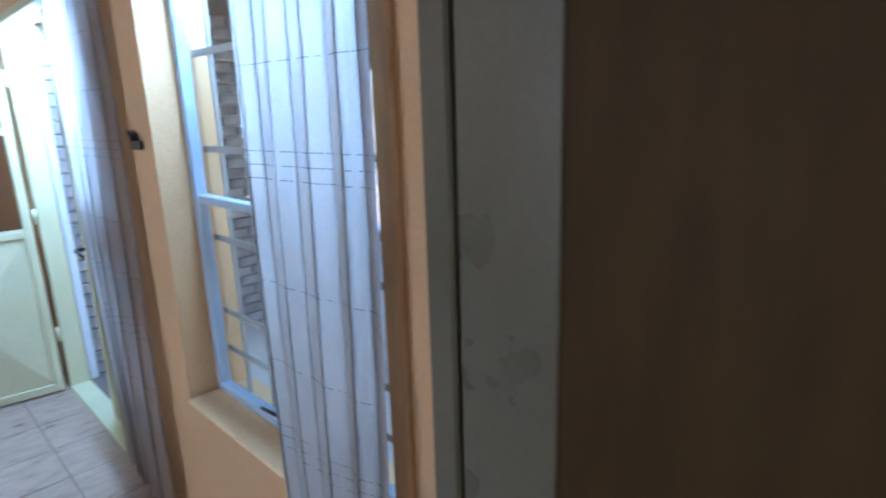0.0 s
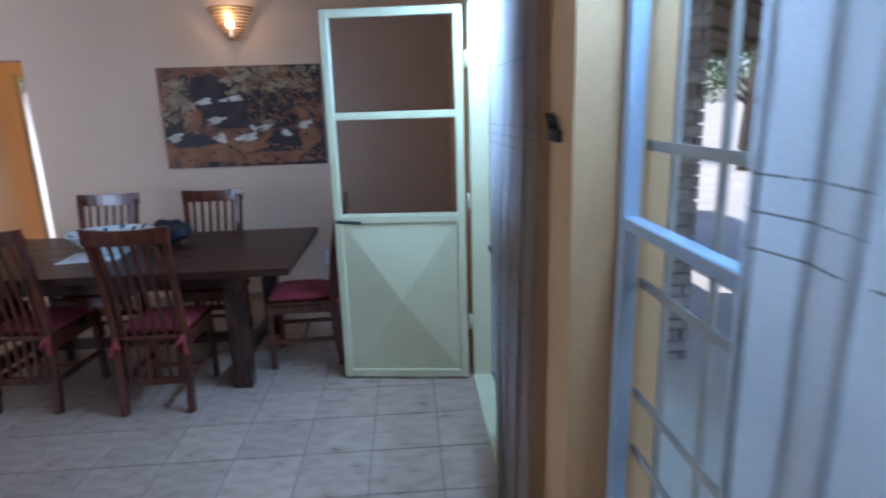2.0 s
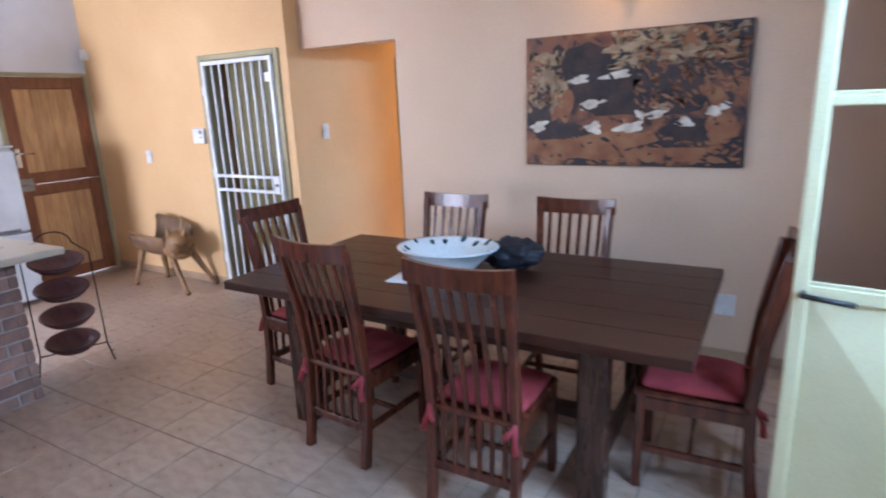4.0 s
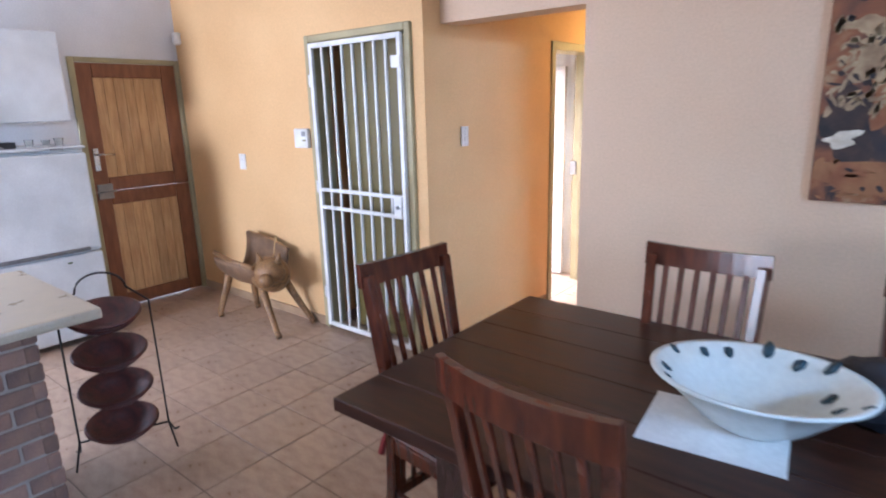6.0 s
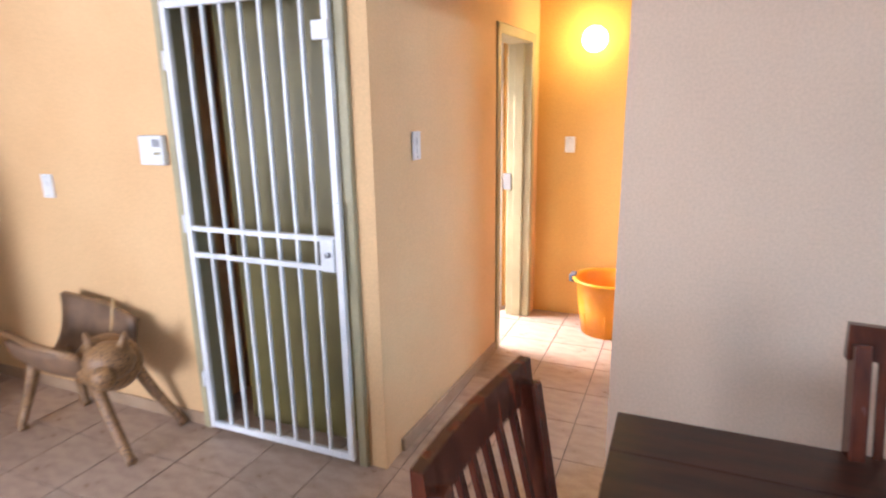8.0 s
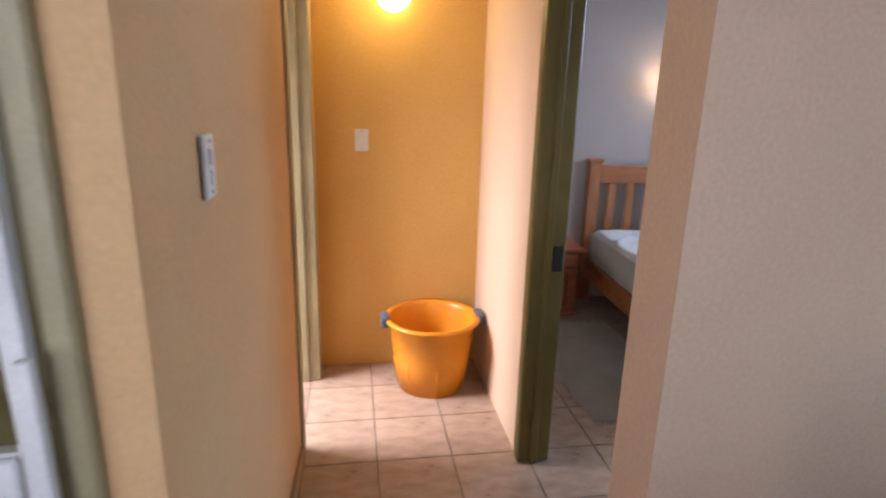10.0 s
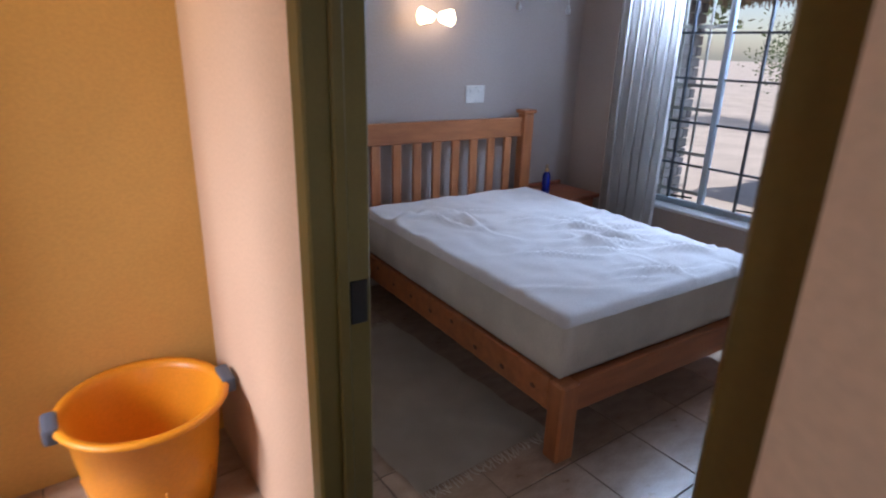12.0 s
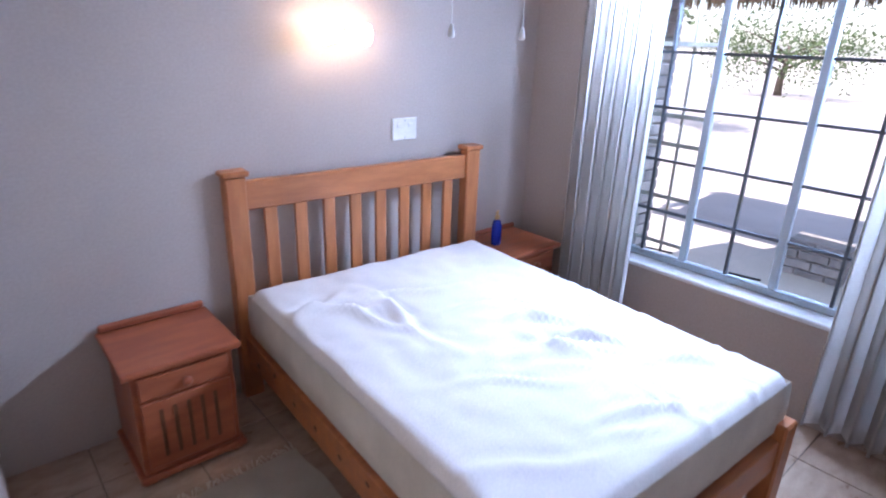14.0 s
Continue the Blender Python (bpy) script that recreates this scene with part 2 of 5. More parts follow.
def painted():
    """A painting in browns, black and ochre, in broad dabs."""
    m = bpy.data.materials.new("oil_paint")
    m.use_nodes = True
    t = m.node_tree
    b = t.nodes["Principled BSDF"]
    N, L = t.nodes.new, t.links.new
    co = N("ShaderNodeTexCoord")
    n = N("ShaderNodeTexNoise")
    n.inputs["Scale"].default_value, n.inputs["Detail"].default_value, n.inputs["Distortion"].default_value = 4.2, 5, .8
    L(co.outputs["Object"], n.inputs["Vector"])
    r = N("ShaderNodeValToRGB")
    e = r.color_ramp.elements
    e[0].position, e[0].color = .36, (.012, .011, .016, 1)
    e[1].position, e[1].color = .70, (.36, .24, .13, 1)
    for p, c in ((.46, (.035, .018, .016, 1)), (.53, (.16, .055, .024, 1)), (.60, (.24, .085, .03, 1))):
        x = e.new(p)
        x.color = c
    L(n.outputs[0], r.inputs[0])
    L(r.outputs[0], b.inputs["Base Color"])
    b.inputs["Roughness"].default_value = .55
    n2 = N("ShaderNodeTexNoise")
    n2.inputs["Scale"].default_value = 60
    bp = N("ShaderNodeBump")
    bp.inputs["Strength"].default_value, bp.inputs["Distance"].default_value = .4, .003
    L(n2.outputs[0], bp.inputs["Height"])
    L(bp.outputs[0], b.inputs["Normal"])
    return m


M["spotted"] = spotted()
M["painting"] = painted()
M["dab_white"] = mat("cream_paint_dab", (.70, .64, .52), .6, 0, (.45, .38, .28), 18, 90, .4)
M["dab_black"] = mat("black_paint_dab", (.012, .010, .012), .6, 0, (.05, .024, .016), 14, 90, .4)
M["dab_rust"] = mat("rust_paint_dab", (.22, .075, .028), .6, 0, (.30, .13, .05), 10, 60, .4)
M["dab_tan"] = mat("tan_paint_dab", (.42, .30, .17), .6, 0, (.24, .15, .08), 16, 70, .4)

# ---- mesh helpers ----


def box(bm, x0, y0, z0, x1, y1, z1, bevel=0.0, seg=1):
    r = bmesh.ops.create_cube(bm, size=1, matrix=Matrix.Translation(((x0 + x1) / 2, (y0 + y1) / 2, (z0 + z1) / 2))
                              @ Matrix.Diagonal((abs(x1 - x0), abs(y1 - y0), abs(z1 - z0), 1)))
    if bevel:
        es = list({e for v in r["verts"] for e in v.link_edges})
        bmesh.ops.bevel(bm, geom=es, offset=bevel, segments=seg, affect='EDGES', profile=.6)


def B(*a, bevel=0.0, seg=1):
    bm = bmesh.new()
    box(bm, *a, bevel=bevel, seg=seg)
    return bm


def tube(bm, pts, radii, n=8, squash=None):
    """A round bar along pts."""
    pts = [Vector(p) for p in pts]
    if not isinstance(radii, (list, tuple)):
        radii = [radii] * len(pts)
    rings = []
    for i, p in enumerate(pts):
        d = (pts[min(i + 1, len(pts) - 1)] - pts[max(i - 1, 0)]).normalized()
        a = d.cross(Vector((0, 0, 1)) if abs(d.z) < .9 else Vector((1, 0, 0))).normalized()
        b = d.cross(a)
        rings.append([bm.verts.new(p + (a * math.cos(k * math.tau / n) + b * math.sin(k * math.tau / n)) * radii[i]) for k in range(n)])
    for r0, r1 in zip(rings, rings[1:]):
        for k in range(n):
            bm.faces.new((r0[k], r0[(k + 1) % n], r1[(k + 1) % n], r1[k]))
    bm.faces.new(rings[0][::-1])
    bm.faces.new(rings[-1])


def T(pts, r, n=8):
    bm = bmesh.new()
    tube(bm, pts, r, n)
    return bm


def lathe(bm, profile, n=32, sx=1.0, sy=1.0, at=(0, 0, 0)):
    """Turns (radius, height) pairs round the upright."""
    rings = [[bm.verts.new((at[0] + r * sx * math.cos(k * math.tau / n), at[1] + r * sy * math.sin(k * math.tau / n), at[2] + z)) for k in range(n)] for r, z in profile]
    for r0, r1 in zip(rings, rings[1:]):
        for k in range(n):
            bm.faces.new((r0[k], r0[(k + 1) % n], r1[(k + 1) % n], r1[k]))
    bm.faces.new(rings[0][::-1])
    bm.faces.new(rings[-1])


def LA(profile, n=32, **k):
    bm = bmesh.new()
    lathe(bm, profile, n, **k)
    return bm


def bar(bm, p, q, w, h, bevel=.004):
    """A squared bar from p to q, w wide across and h deep."""
    p, q = Vector(p), Vector(q)
    d = q - p
    m = Matrix.Translation((p + q) / 2) @ d.to_track_quat('Z', 'Y').to_matrix().to_4x4() @ Matrix.Diagonal((w, h, d.length, 1))
    r = bmesh.ops.create_cube(bm, size=1, matrix=m)
    if bevel:
        bmesh.ops.bevel(bm, geom=list({e for v in r["verts"] for e in v.link_edges}), offset=bevel, segments=1, affect='EDGES')


def BAR(p, q, w, h, bevel=.004):
    bm = bmesh.new()
    bar(bm, p, q, w, h, bevel)
    return bm


def mesh_of(name, bm, material, smooth=False):
    bmesh.ops.recalc_face_normals(bm, faces=bm.faces)
    me = bpy.data.meshes.new(name)
    bm.to_mesh(me)
    bm.free()
    for p in me.polygons:
        p.use_smooth = smooth
    me.materials.append(material)
    return me


def part(name, bm, material, parent, label="", smooth=False, at=None):
    ob = new(name, mesh_of(name, bm, material, smooth))
    ob.parent = parent
    if at is not None:
        ob.matrix_basis = at
    if label:
        tagged(ob, label)
    return ob


def thing(name, label, category, at=(0, 0, 0), turn=0, group="", kind=""):
    ob = new(name)
    ob.matrix_basis = pose(*at, 0, 0, turn)
    ob.empty_display_size = .1
    return tagged(ob, label, category, group, kind)


def solid(name, bm, material, label, category, group="", kind="", smooth=False):
    return tagged(new(name, mesh_of(name, bm, material, smooth)), label, category, group, kind)


def structure(name, bm, material, label, category):
    return solid(name, bm, material, label, category, kind="structure")

# ---- the setting ----
H = 2.75          # ceiling


def wall_x(name, x0, x1, y0, y1, holes, material, label, z1=H):
    """A wall along y with holes (ya, yb, za, zb) right through it."""
    bm = bmesh.new()
    y = y0
    for ya, yb, za, zb in sorted(holes):
        if ya > y:
            box(bm, x0, y, -.05, x1, ya, z1)
        if za > -.05:
            box(bm, x0, ya, -.05, x1, yb, za)
        if zb < z1:
            box(bm, x0, ya, zb, x1, yb, z1)
        y = yb
    if y < y1:
        box(bm, x0, y, -.05, x1, y1, z1)
    return structure(name, bm, material, label, "wall")


def wall_y(name, y0, y1, x0, x1, holes, material, label, z1=H):
    bm = bmesh.new()
    x = x0
    for xa, xb, za, zb in sorted(holes):
        if xa > x:
            box(bm, x, y0, -.05, xa, y1, z1)
        if za > -.05:
            box(bm, xa, y0, -.05, xb, y1, za)
        if zb < z1:
            box(bm, xa, y0, zb, xb, y1, z1)
        x = xb
    if x < x1:
        box(bm, x, y0, -.05, x1, y1, z1)
    return structure(name, bm, material, label, "wall")


def skew(ob):
    """The corridor's west side runs a little askew."""
    for o in (ob, *ob.children_recursive):
        if o.type == 'MESH':
            for v in o.data.vertices:
                v.co.x += max(0, v.co.y - 5.4) * .055
    return ob


# living and dining room
wall_x("wall_east", 1.60, 1.84, -1.8, 5.19, [(-.85, .168, -.05, 2.08), (.30, 1.47, .63, 2.2), (2.02, 3.52, -.05, 2.17)], M["peach"],
       "peach painted plaster wall with window and double doors")
wall_y("wall_dining", 5.19, 5.36, -1.775, 1.84, [], M["sand"], "sand coloured plaster wall behind the dining table")
wall_y("wall_gate", 5.03, 5.17, -5.72, -2.70, [(-3.72, -2.81, -.05, 2.07)], M["peach"], "peach plaster wall around the steel gate")
wall_y("lintel_corridor", 5.19, 5.36, -2.70, -1.775, [(-2.70, -1.775, -.05, 2.08)], M["sand"], "sand plaster beam over the corridor opening")
wall_x("wall_west", -5.72, -5.50, -1.8, 5.03, [(.75, 2.65, .95, 2.15), (4.17, 5.01, -.05, 2.02)], M["white_wall"], "white plaster kitchen wall with wooden stable door")
# unseen wall; its opening is made up to hold the added fill lamp
wall_y("wall_south", -2.0, -1.8, -5.72, 1.84, [(-5.3, -3.5, .75, 2.25)], M["sand"], "plain sand plaster wall behind the walker")
# corridor
skew(wall_x("wall_corridor_west", -2.86, -2.70, 5.17, 7.318, [(6.50, 7.16, -.05, 2.04)], M["peach"], "peach plaster corridor wall with bathroom door"))
wall_y("wall_corridor_end", 7.32, 7.48, -4.4, -1.60, [], M["ochre"], "ochre yellow plaster wall at the corridor's end")
wall_x("wall_corridor_east", -1.70, -1.58, 5.36, 7.32, [(5.375, 6.36, -.05, 2.08)], M["sand"], "sand plaster wall with the bedroom doorway")
# bedroom
wall_y("wall_headboard", 8.30, 8.48, -1.75, 1.60, [], M["grey"], "taupe plaster wall behind the bed")
wall_x("wall_bedroom_west", -1.75, -1.60, 7.48, 8.30, [], M["grey"], "taupe plaster bedroom wall")
wall_x("wall_bedroom_east", 1.29, 1.52, 5.36, 8.30, [(6.22, 7.76, .515, 2.12)], M["grey"], "taupe plaster wall with the bedroom window")
structure("wall_bedroom_south", B(-1.60, 5.36, -.05, 1.29, 5.40, H), M["grey"], "taupe plaster wall beside the bedroom door", "wall")
# bathroom and closet
wall_x("wall_bathroom_west", -4.4, -4.25, 5.9, 7.32, [(6.3, 7.2, 1.0, 2.0)], M["bath"], "white bathroom wall")
wall_y("wall_bathroom_south", 5.75, 5.9, -4.4, -2.86, [], M["bath"], "white bathroom wall")
structure("bathroom_lining", B(-4.25, 7.30, -.05, -2.86, 7.318, H), M["bath"], "white bathroom wall", "wall")
structure("closet_back", B(-3.85, 5.45, -.05, -2.86, 5.55, H), M["peach"], "plain closet wall behind the gate", "wall")
structure("closet_side", B(-3.95, 5.17, -.05, -3.85, 5.55, H), M["peach"], "plain closet wall behind the gate", "wall")

structure("ceiling", B(-5.72, -2.0, H, 1.84, 5.36, H + .1), M["ceiling"], "plain pale painted ceiling", "ceiling")
structure("ceiling_bedroom", B(-4.4, 5.36, H, 1.52, 8.48, H + .1), M["ceiling"], "plain pale painted ceiling", "ceiling")

# floor and ground
floor = structure("floor", B(-5.72, -2.0, -.12, 1.84, 8.48, -.004), M["grout"], "beige mottled ceramic floor tiles with dark joints", "floor")


def skirting(name, x0, y0, x1, y1, material, label):
    return structure(name, B(x0, y0, 0, x1, y1, .07, bevel=.004), material, label, "baseboard")


M["skirt"] = mat("tile_skirting", (.42, .28, .17), .4, 0, (.34, .22, .13), 8, 80, .05)
skirting("baseboard_gate", -5.5, 5.018, -3.74, 5.03, M["skirt"], "tiled skirting along the peach wall")
skew(skirting("baseboard_corridor", -2.70, 5.18, -2.682, 6.42, M["skirt"], "tiled skirting along the corridor wall"))
skirting("baseboard_dining", -1.79, 5.178, 1.6, 5.19, M["skirt"], "tiled skirting along the dining wall")

# ---- steel door frames ----


def steel_frame_x(name, x0, x1, y0, y1, z1, material, label, w=.075):
    """A pressed steel frame in a wall along y: two jambs and a head, each with a rebate."""
    f = thing(name, label, "door frame", kind="structure")
    for nm, ya, yb in (("jamb", y0, y0 + w), ("jamb", y1 - w, y1)):
        bm = bmesh.new()
        inner = ya if ya > (y0 + y1) / 2 else yb
        box(bm, x0, ya, 0, x1, yb, z1, bevel=.006)
        s = -1 if inner == ya else 1
        box(bm, x0 + .055, min(inner, inner + s * .016), 0, x1 - .06, max(inner, inner + s * .016), z1 - w, bevel=.004)
        part(nm, bm, material, f)
    part("head", B(x0, y0, z1 - w, x1, y1, z1 + .004, bevel=.006), material, f)
    return f


fr = steel_frame_x("door_frame_bedroom", -1.712, -1.568, 5.372, 6.36, 2.085, M["olive"], "olive green steel frame of the bedroom doorway", .06)
bm = bmesh.new()
box(bm, -1.622, 6.294, .88, -1.580, 6.303, .985, bevel=.002)
part("strike_plate", bm, M["black"], fr, "dark steel strike plate")
fr = steel_frame_x("door_frame_bathroom", -2.872, -2.688, 6.45, 7.20, 2.06, M["khaki"], "khaki steel frame of the bathroom doorway", .06)
skew(fr)
part("strike_plate", B(-2.80, 7.128, .98, -2.74, 7.138, 1.10, bevel=.002), M["steel_grey"], fr, "dull steel strike plate")
fr = thing("door_frame_closet", "khaki steel frame round the security gate", "door frame", kind="structure")
part("jamb", B(-3.745, 5.005, 0, -3.70, 5.18, 2.09, bevel=.006), M["khaki"], fr)
part("jamb", B(-2.83, 5.005, 0, -2.785, 5.18, 2.09, bevel=.006), M["khaki"], fr)
part("head", B(-3.70, 5.005, 2.045, -2.83, 5.18, 2.09, bevel=.006), M["khaki"], fr)
fr = thing("door_frame_kitchen", "khaki steel frame of the wooden stable door", "door frame", kind="structure")
part("jamb", B(-5.72, 4.155, 0, -5.485, 4.203, 2.045, bevel=.006), M["khaki"], fr)
part("jamb", B(-5.72, 4.994, 0, -5.485, 5.029, 2.045, bevel=.006), M["khaki"], fr)
part("head", B(-5.72, 4.203, 2.01, -5.485, 4.994, 2.045, bevel=.006), M["khaki"], fr)

# ---- doors ----


def stable_door():
    d = thing("stable_door", "closed two-part wooden stable door with pale vertical planks", "door", (-5.56, 4.205, .01))
    d.matrix_basis = d.matrix_basis @ Matrix.Diagonal((1, 1.05, 1, 1))
    for z0, z1, nm in ((0, .985, "lower_leaf"), (.99, 1.995, "upper_leaf")):
        leaf = part(nm, B(.0, .06, z0 + .06, .025, .69, z1 - .06), M["door_frame_wood"], d)
        part("stile", B(-.005, 0, z0, .045, .115, z1, bevel=.005), M["door_frame_wood"], leaf)
        part("stile", B(-.005, .635, z0, .045, .75, z1, bevel=.005), M["door_frame_wood"], leaf)
        part("rail", B(-.004, .115, z0, .044, .635, z0 + .11, bevel=.005), M["door_frame_wood"], leaf)
        part("rail", B(-.004, .115, z1 - .11, .044, .635, z1, bevel=.005), M["door_frame_wood"], leaf)
        n = 7
        for k in range(n):
            w = .52 / n
            part("plank", B(.024, .1155 + k * w, z0 + .11, .034, .115 + (k + 1) * w - .001, z1 - .11, bevel=.003), M["door_panel_wood"], leaf)
    h = part("handle_plate", B(.046, .03, 1.16, .054, .072, 1.34, bevel=.002), M["chrome"], d, "chrome lever handle on a plate")
    part("lever", T([(.054, .05, 1.29), (.10, .05, 1.29), (.105, .07, 1.29), (.105, .165, 1.285)], .009), M["chrome"], h, smooth=True)
    b = part("bolt", B(.046, .02, .93, .06, .13, 1.05, bevel=.003), M["steel_grey"], d, "brown steel barrel bolt")
    part("bolt_bar", T([(.07, .03, .99), (.07, .15, .99)], .008), M["steel_grey"], b, smooth=True)
    return d


stable_door()


def glazed_leaf(name, label, at, turn, handle_end, length=.745):
    """A steel door leaf: two panes above, a panel pressed to four flat facets below."""
    d = thing(name, label, "door", at, turn)
    w, top, mid, low = .045, 2.13, 1.565, .985
    for x0, nm in ((0, "stile"), (length - w, "stile")):
        part(nm, B(x0, -.018, 0, x0 + w, .018, top, bevel=.004), M["cream"], d)
    for z, hh in ((0.0, .05), (low - .02, .045), (mid - .015, .03), (top - .045, .045)):
        part("rail", B(w, -.017, z, length - w, .017, z + hh, bevel=.004), M["cream"], d)
    x0, x1, z0, z1 = w, length - w, .05, low - .02
    bm = bmesh.new()
    for s in (-1, 1):
        vs = [bm.verts.new(p) for p in ((x0, s * .004, z0), (x1, s * .004, z0), (x1, s * .004, z1), (x0, s * .004, z1))]
        c = bm.verts.new(((x0 + x1) / 2, s * .055, (z0 + z1) / 2))
        for k in range(4):
            bm.faces.new((vs[k], vs[(k + 1) % 4], c))
    part("pressed_panel", bm, M["cream"], d, "pale panel pressed into four facets")
    for a, b in ((low + .025, mid - .015), (mid + .015, top - .045)):
        p = part("pane", B(x0, -.003, a, x1, .003, b), M["tinted"], d, "grey tinted glass pane")
        p.visible_shadow = False
        f = part("glazing_bead", B(x0, .006, a, x1, .014, a + .012, bevel=.002), M["cream"], d)
    hx = length - .03 if handle_end else .03
    for s in (-1, 1):
        h = part("handle", T([(hx, s * .018, low), (hx, s * .06, low), (hx + (-.03 if handle_end else .03), s * .064, low), (hx + (-.14 if handle_end else .14), s * .062, low - .008)], .009), M["black"], d, "dark lever handle", True)
    return d


# the open leaf swings in from the far jamb; the other one is shut
glazed_leaf("glazed_door", "open cream steel door with two glass panes above a faceted panel", (1.555, 3.452, .012), 180 - 7.2, True, .76)
glazed_leaf("glazed_door", "closed cream steel door leaf with glass above", (1.655, 2.07, .012), 90, True, .70)
fr = thing("door_frame_glazed", "cream steel frame of the double doors", "door frame", kind="structure")
part("jamb", B(1.59, 3.465, 0, 1.70, 3.53, 2.19, bevel=.005), M["cream"], fr)
part("jamb", B(1.61, 2.015, 0, 1.70, 2.065, 2.19, bevel=.005), M["cream"], fr)
part("head", B(1.59, 2.065, 2.145, 1.70, 3.465, 2.19, bevel=.005), M["cream"], fr)
part("threshold", B(1.585, 2.065, -.004, 1.70, 3.465, .012, bevel=.003), M["cream"], fr)
for z in (.32, 1.05, 1.82):
    part("hinge", T([(1.575, 3.455, z), (1.575, 3.455, z + .09)], .009), M["cream"], fr, smooth=True)
structure("trim_reveal", B(1.71, 3.495, 0, 1.757, 3.525, 2.17, bevel=.004), M["white_wall"], "white painted outer door reveal", "trim")

# brown door in its olive frame, beside the window
fr = thing("door_frame_side", "olive steel frame beside the window", "door frame", kind="structure")
part("jamb", B(1.583, .105, 0, 1.66, .173, 2.10, bevel=.006), M["olive_sheen"], fr)
part("jamb", B(1.583, -.86, 0, 1.66, -.80, 2.10, bevel=.006), M["olive"], fr)
part("head", B(1.583, -.80, 2.04, 1.66, .105, 2.10, bevel=.006), M["olive"], fr)
d = thing("brown_door", "closed dark brown varnished wooden door", "door", (1.595, -.79, .012))
d.matrix_basis = d.matrix_basis @ Matrix.Diagonal((1, 1.036, 1, 1))
part("leaf", B(0, 0, 0, .04, .858, 2.02, bevel=.004), M["brown_door"], d)
# no real board: thin strip coloured as window light reflected on the varnish
part("stile", B(-.006, .66, 0, 0.0, .855, 2.02, bevel=.003), M["olive_sheen"], d, "olive-grey strip painting the window's sheen on the door")

# bedroom door, open against the wall
d = thing("bedroom_door", "open flush white door with chrome handle", "door", (-1.565, 5.438, .012), 5)
part("leaf", B(0, -.04, 0, .73, 0, 2.02, bevel=.003), M["plastic_white"], d)
h = part("handle_plate", B(.64, 0, .93, .68, .008, 1.11, bevel=.002), M["chrome"], d, "chrome lever handle on a plate")
part("lever", T([(.66, .008, 1.05), (.66, .055, 1.05), (.645, .06, 1.05), (.54, .06, 1.045)], .009), M["chrome"], h, smooth=True)
k = part("key_tag", B(.648, .02, .86, .678, .032, .92, bevel=.005), M["plastic_white"], h, "white tag hanging on the key")

# closet door behind the gate
d = thing("closet_door", "olive painted door behind the security gate", "door", (-3.70, 5.165, .01))
part("leaf", B(.14, 0, 0, .87, .04, 2.03, bevel=.003), M["olive"], d)

# ---- security gate ----


def gate():
    g = thing("security_gate", "white steel security gate with vertical bars, shut", "gate", (-3.675, 4.992, .035))
    W, top = .838, 2.0
    w = .032
    for x0 in (0, W - w):
        part("stile", B(x0, -.012, 0, x0 + w, .014, top, bevel=.003), M["white_steel"], g)
    for z in (0, .885, 1.01, top - w):
        part("rail", B(w, -.011, z, W - w, .013, z + (w if z in (0, top - w) else .024), bevel=.003), M["white_steel"], g)
    for k in range(1, 8):
        x = w + (W - 2 * w) * k / 8
        part("bar", B(x - .008, -.008, w, x + .008, .009, top - w, bevel=.0025), M["white_steel"], g)
    l = part("lock_box", B(W - .10, -.022, .885, W - .033, .022, 1.03, bevel=.004), M["white_steel"], g, "white steel lock box")
    part("lock_cylinder", LA([(.012, 0), (.012, .012), (.006, .014)], 14), M["steel_grey"], l, at=pose(W - .06, -.022, .96, 90, 0, 0))
    part("lock_guard", B(W - .012, -.03, .80, W + .012, -.012, 1.18, bevel=.003), M["white_steel"], g)
    part("top_latch", B(W - .07, -.026, 1.80, W + .004, -.012, 1.87, bevel=.003), M["white_steel"], g)
    for z in (.22, 1.0, 1.72):
        part("hinge", T([(-.008, -.006, z), (-.008, -.006, z + .08)], .010), M["white_steel"], g, smooth=True)
    return g


gate()

# ---- windows ----


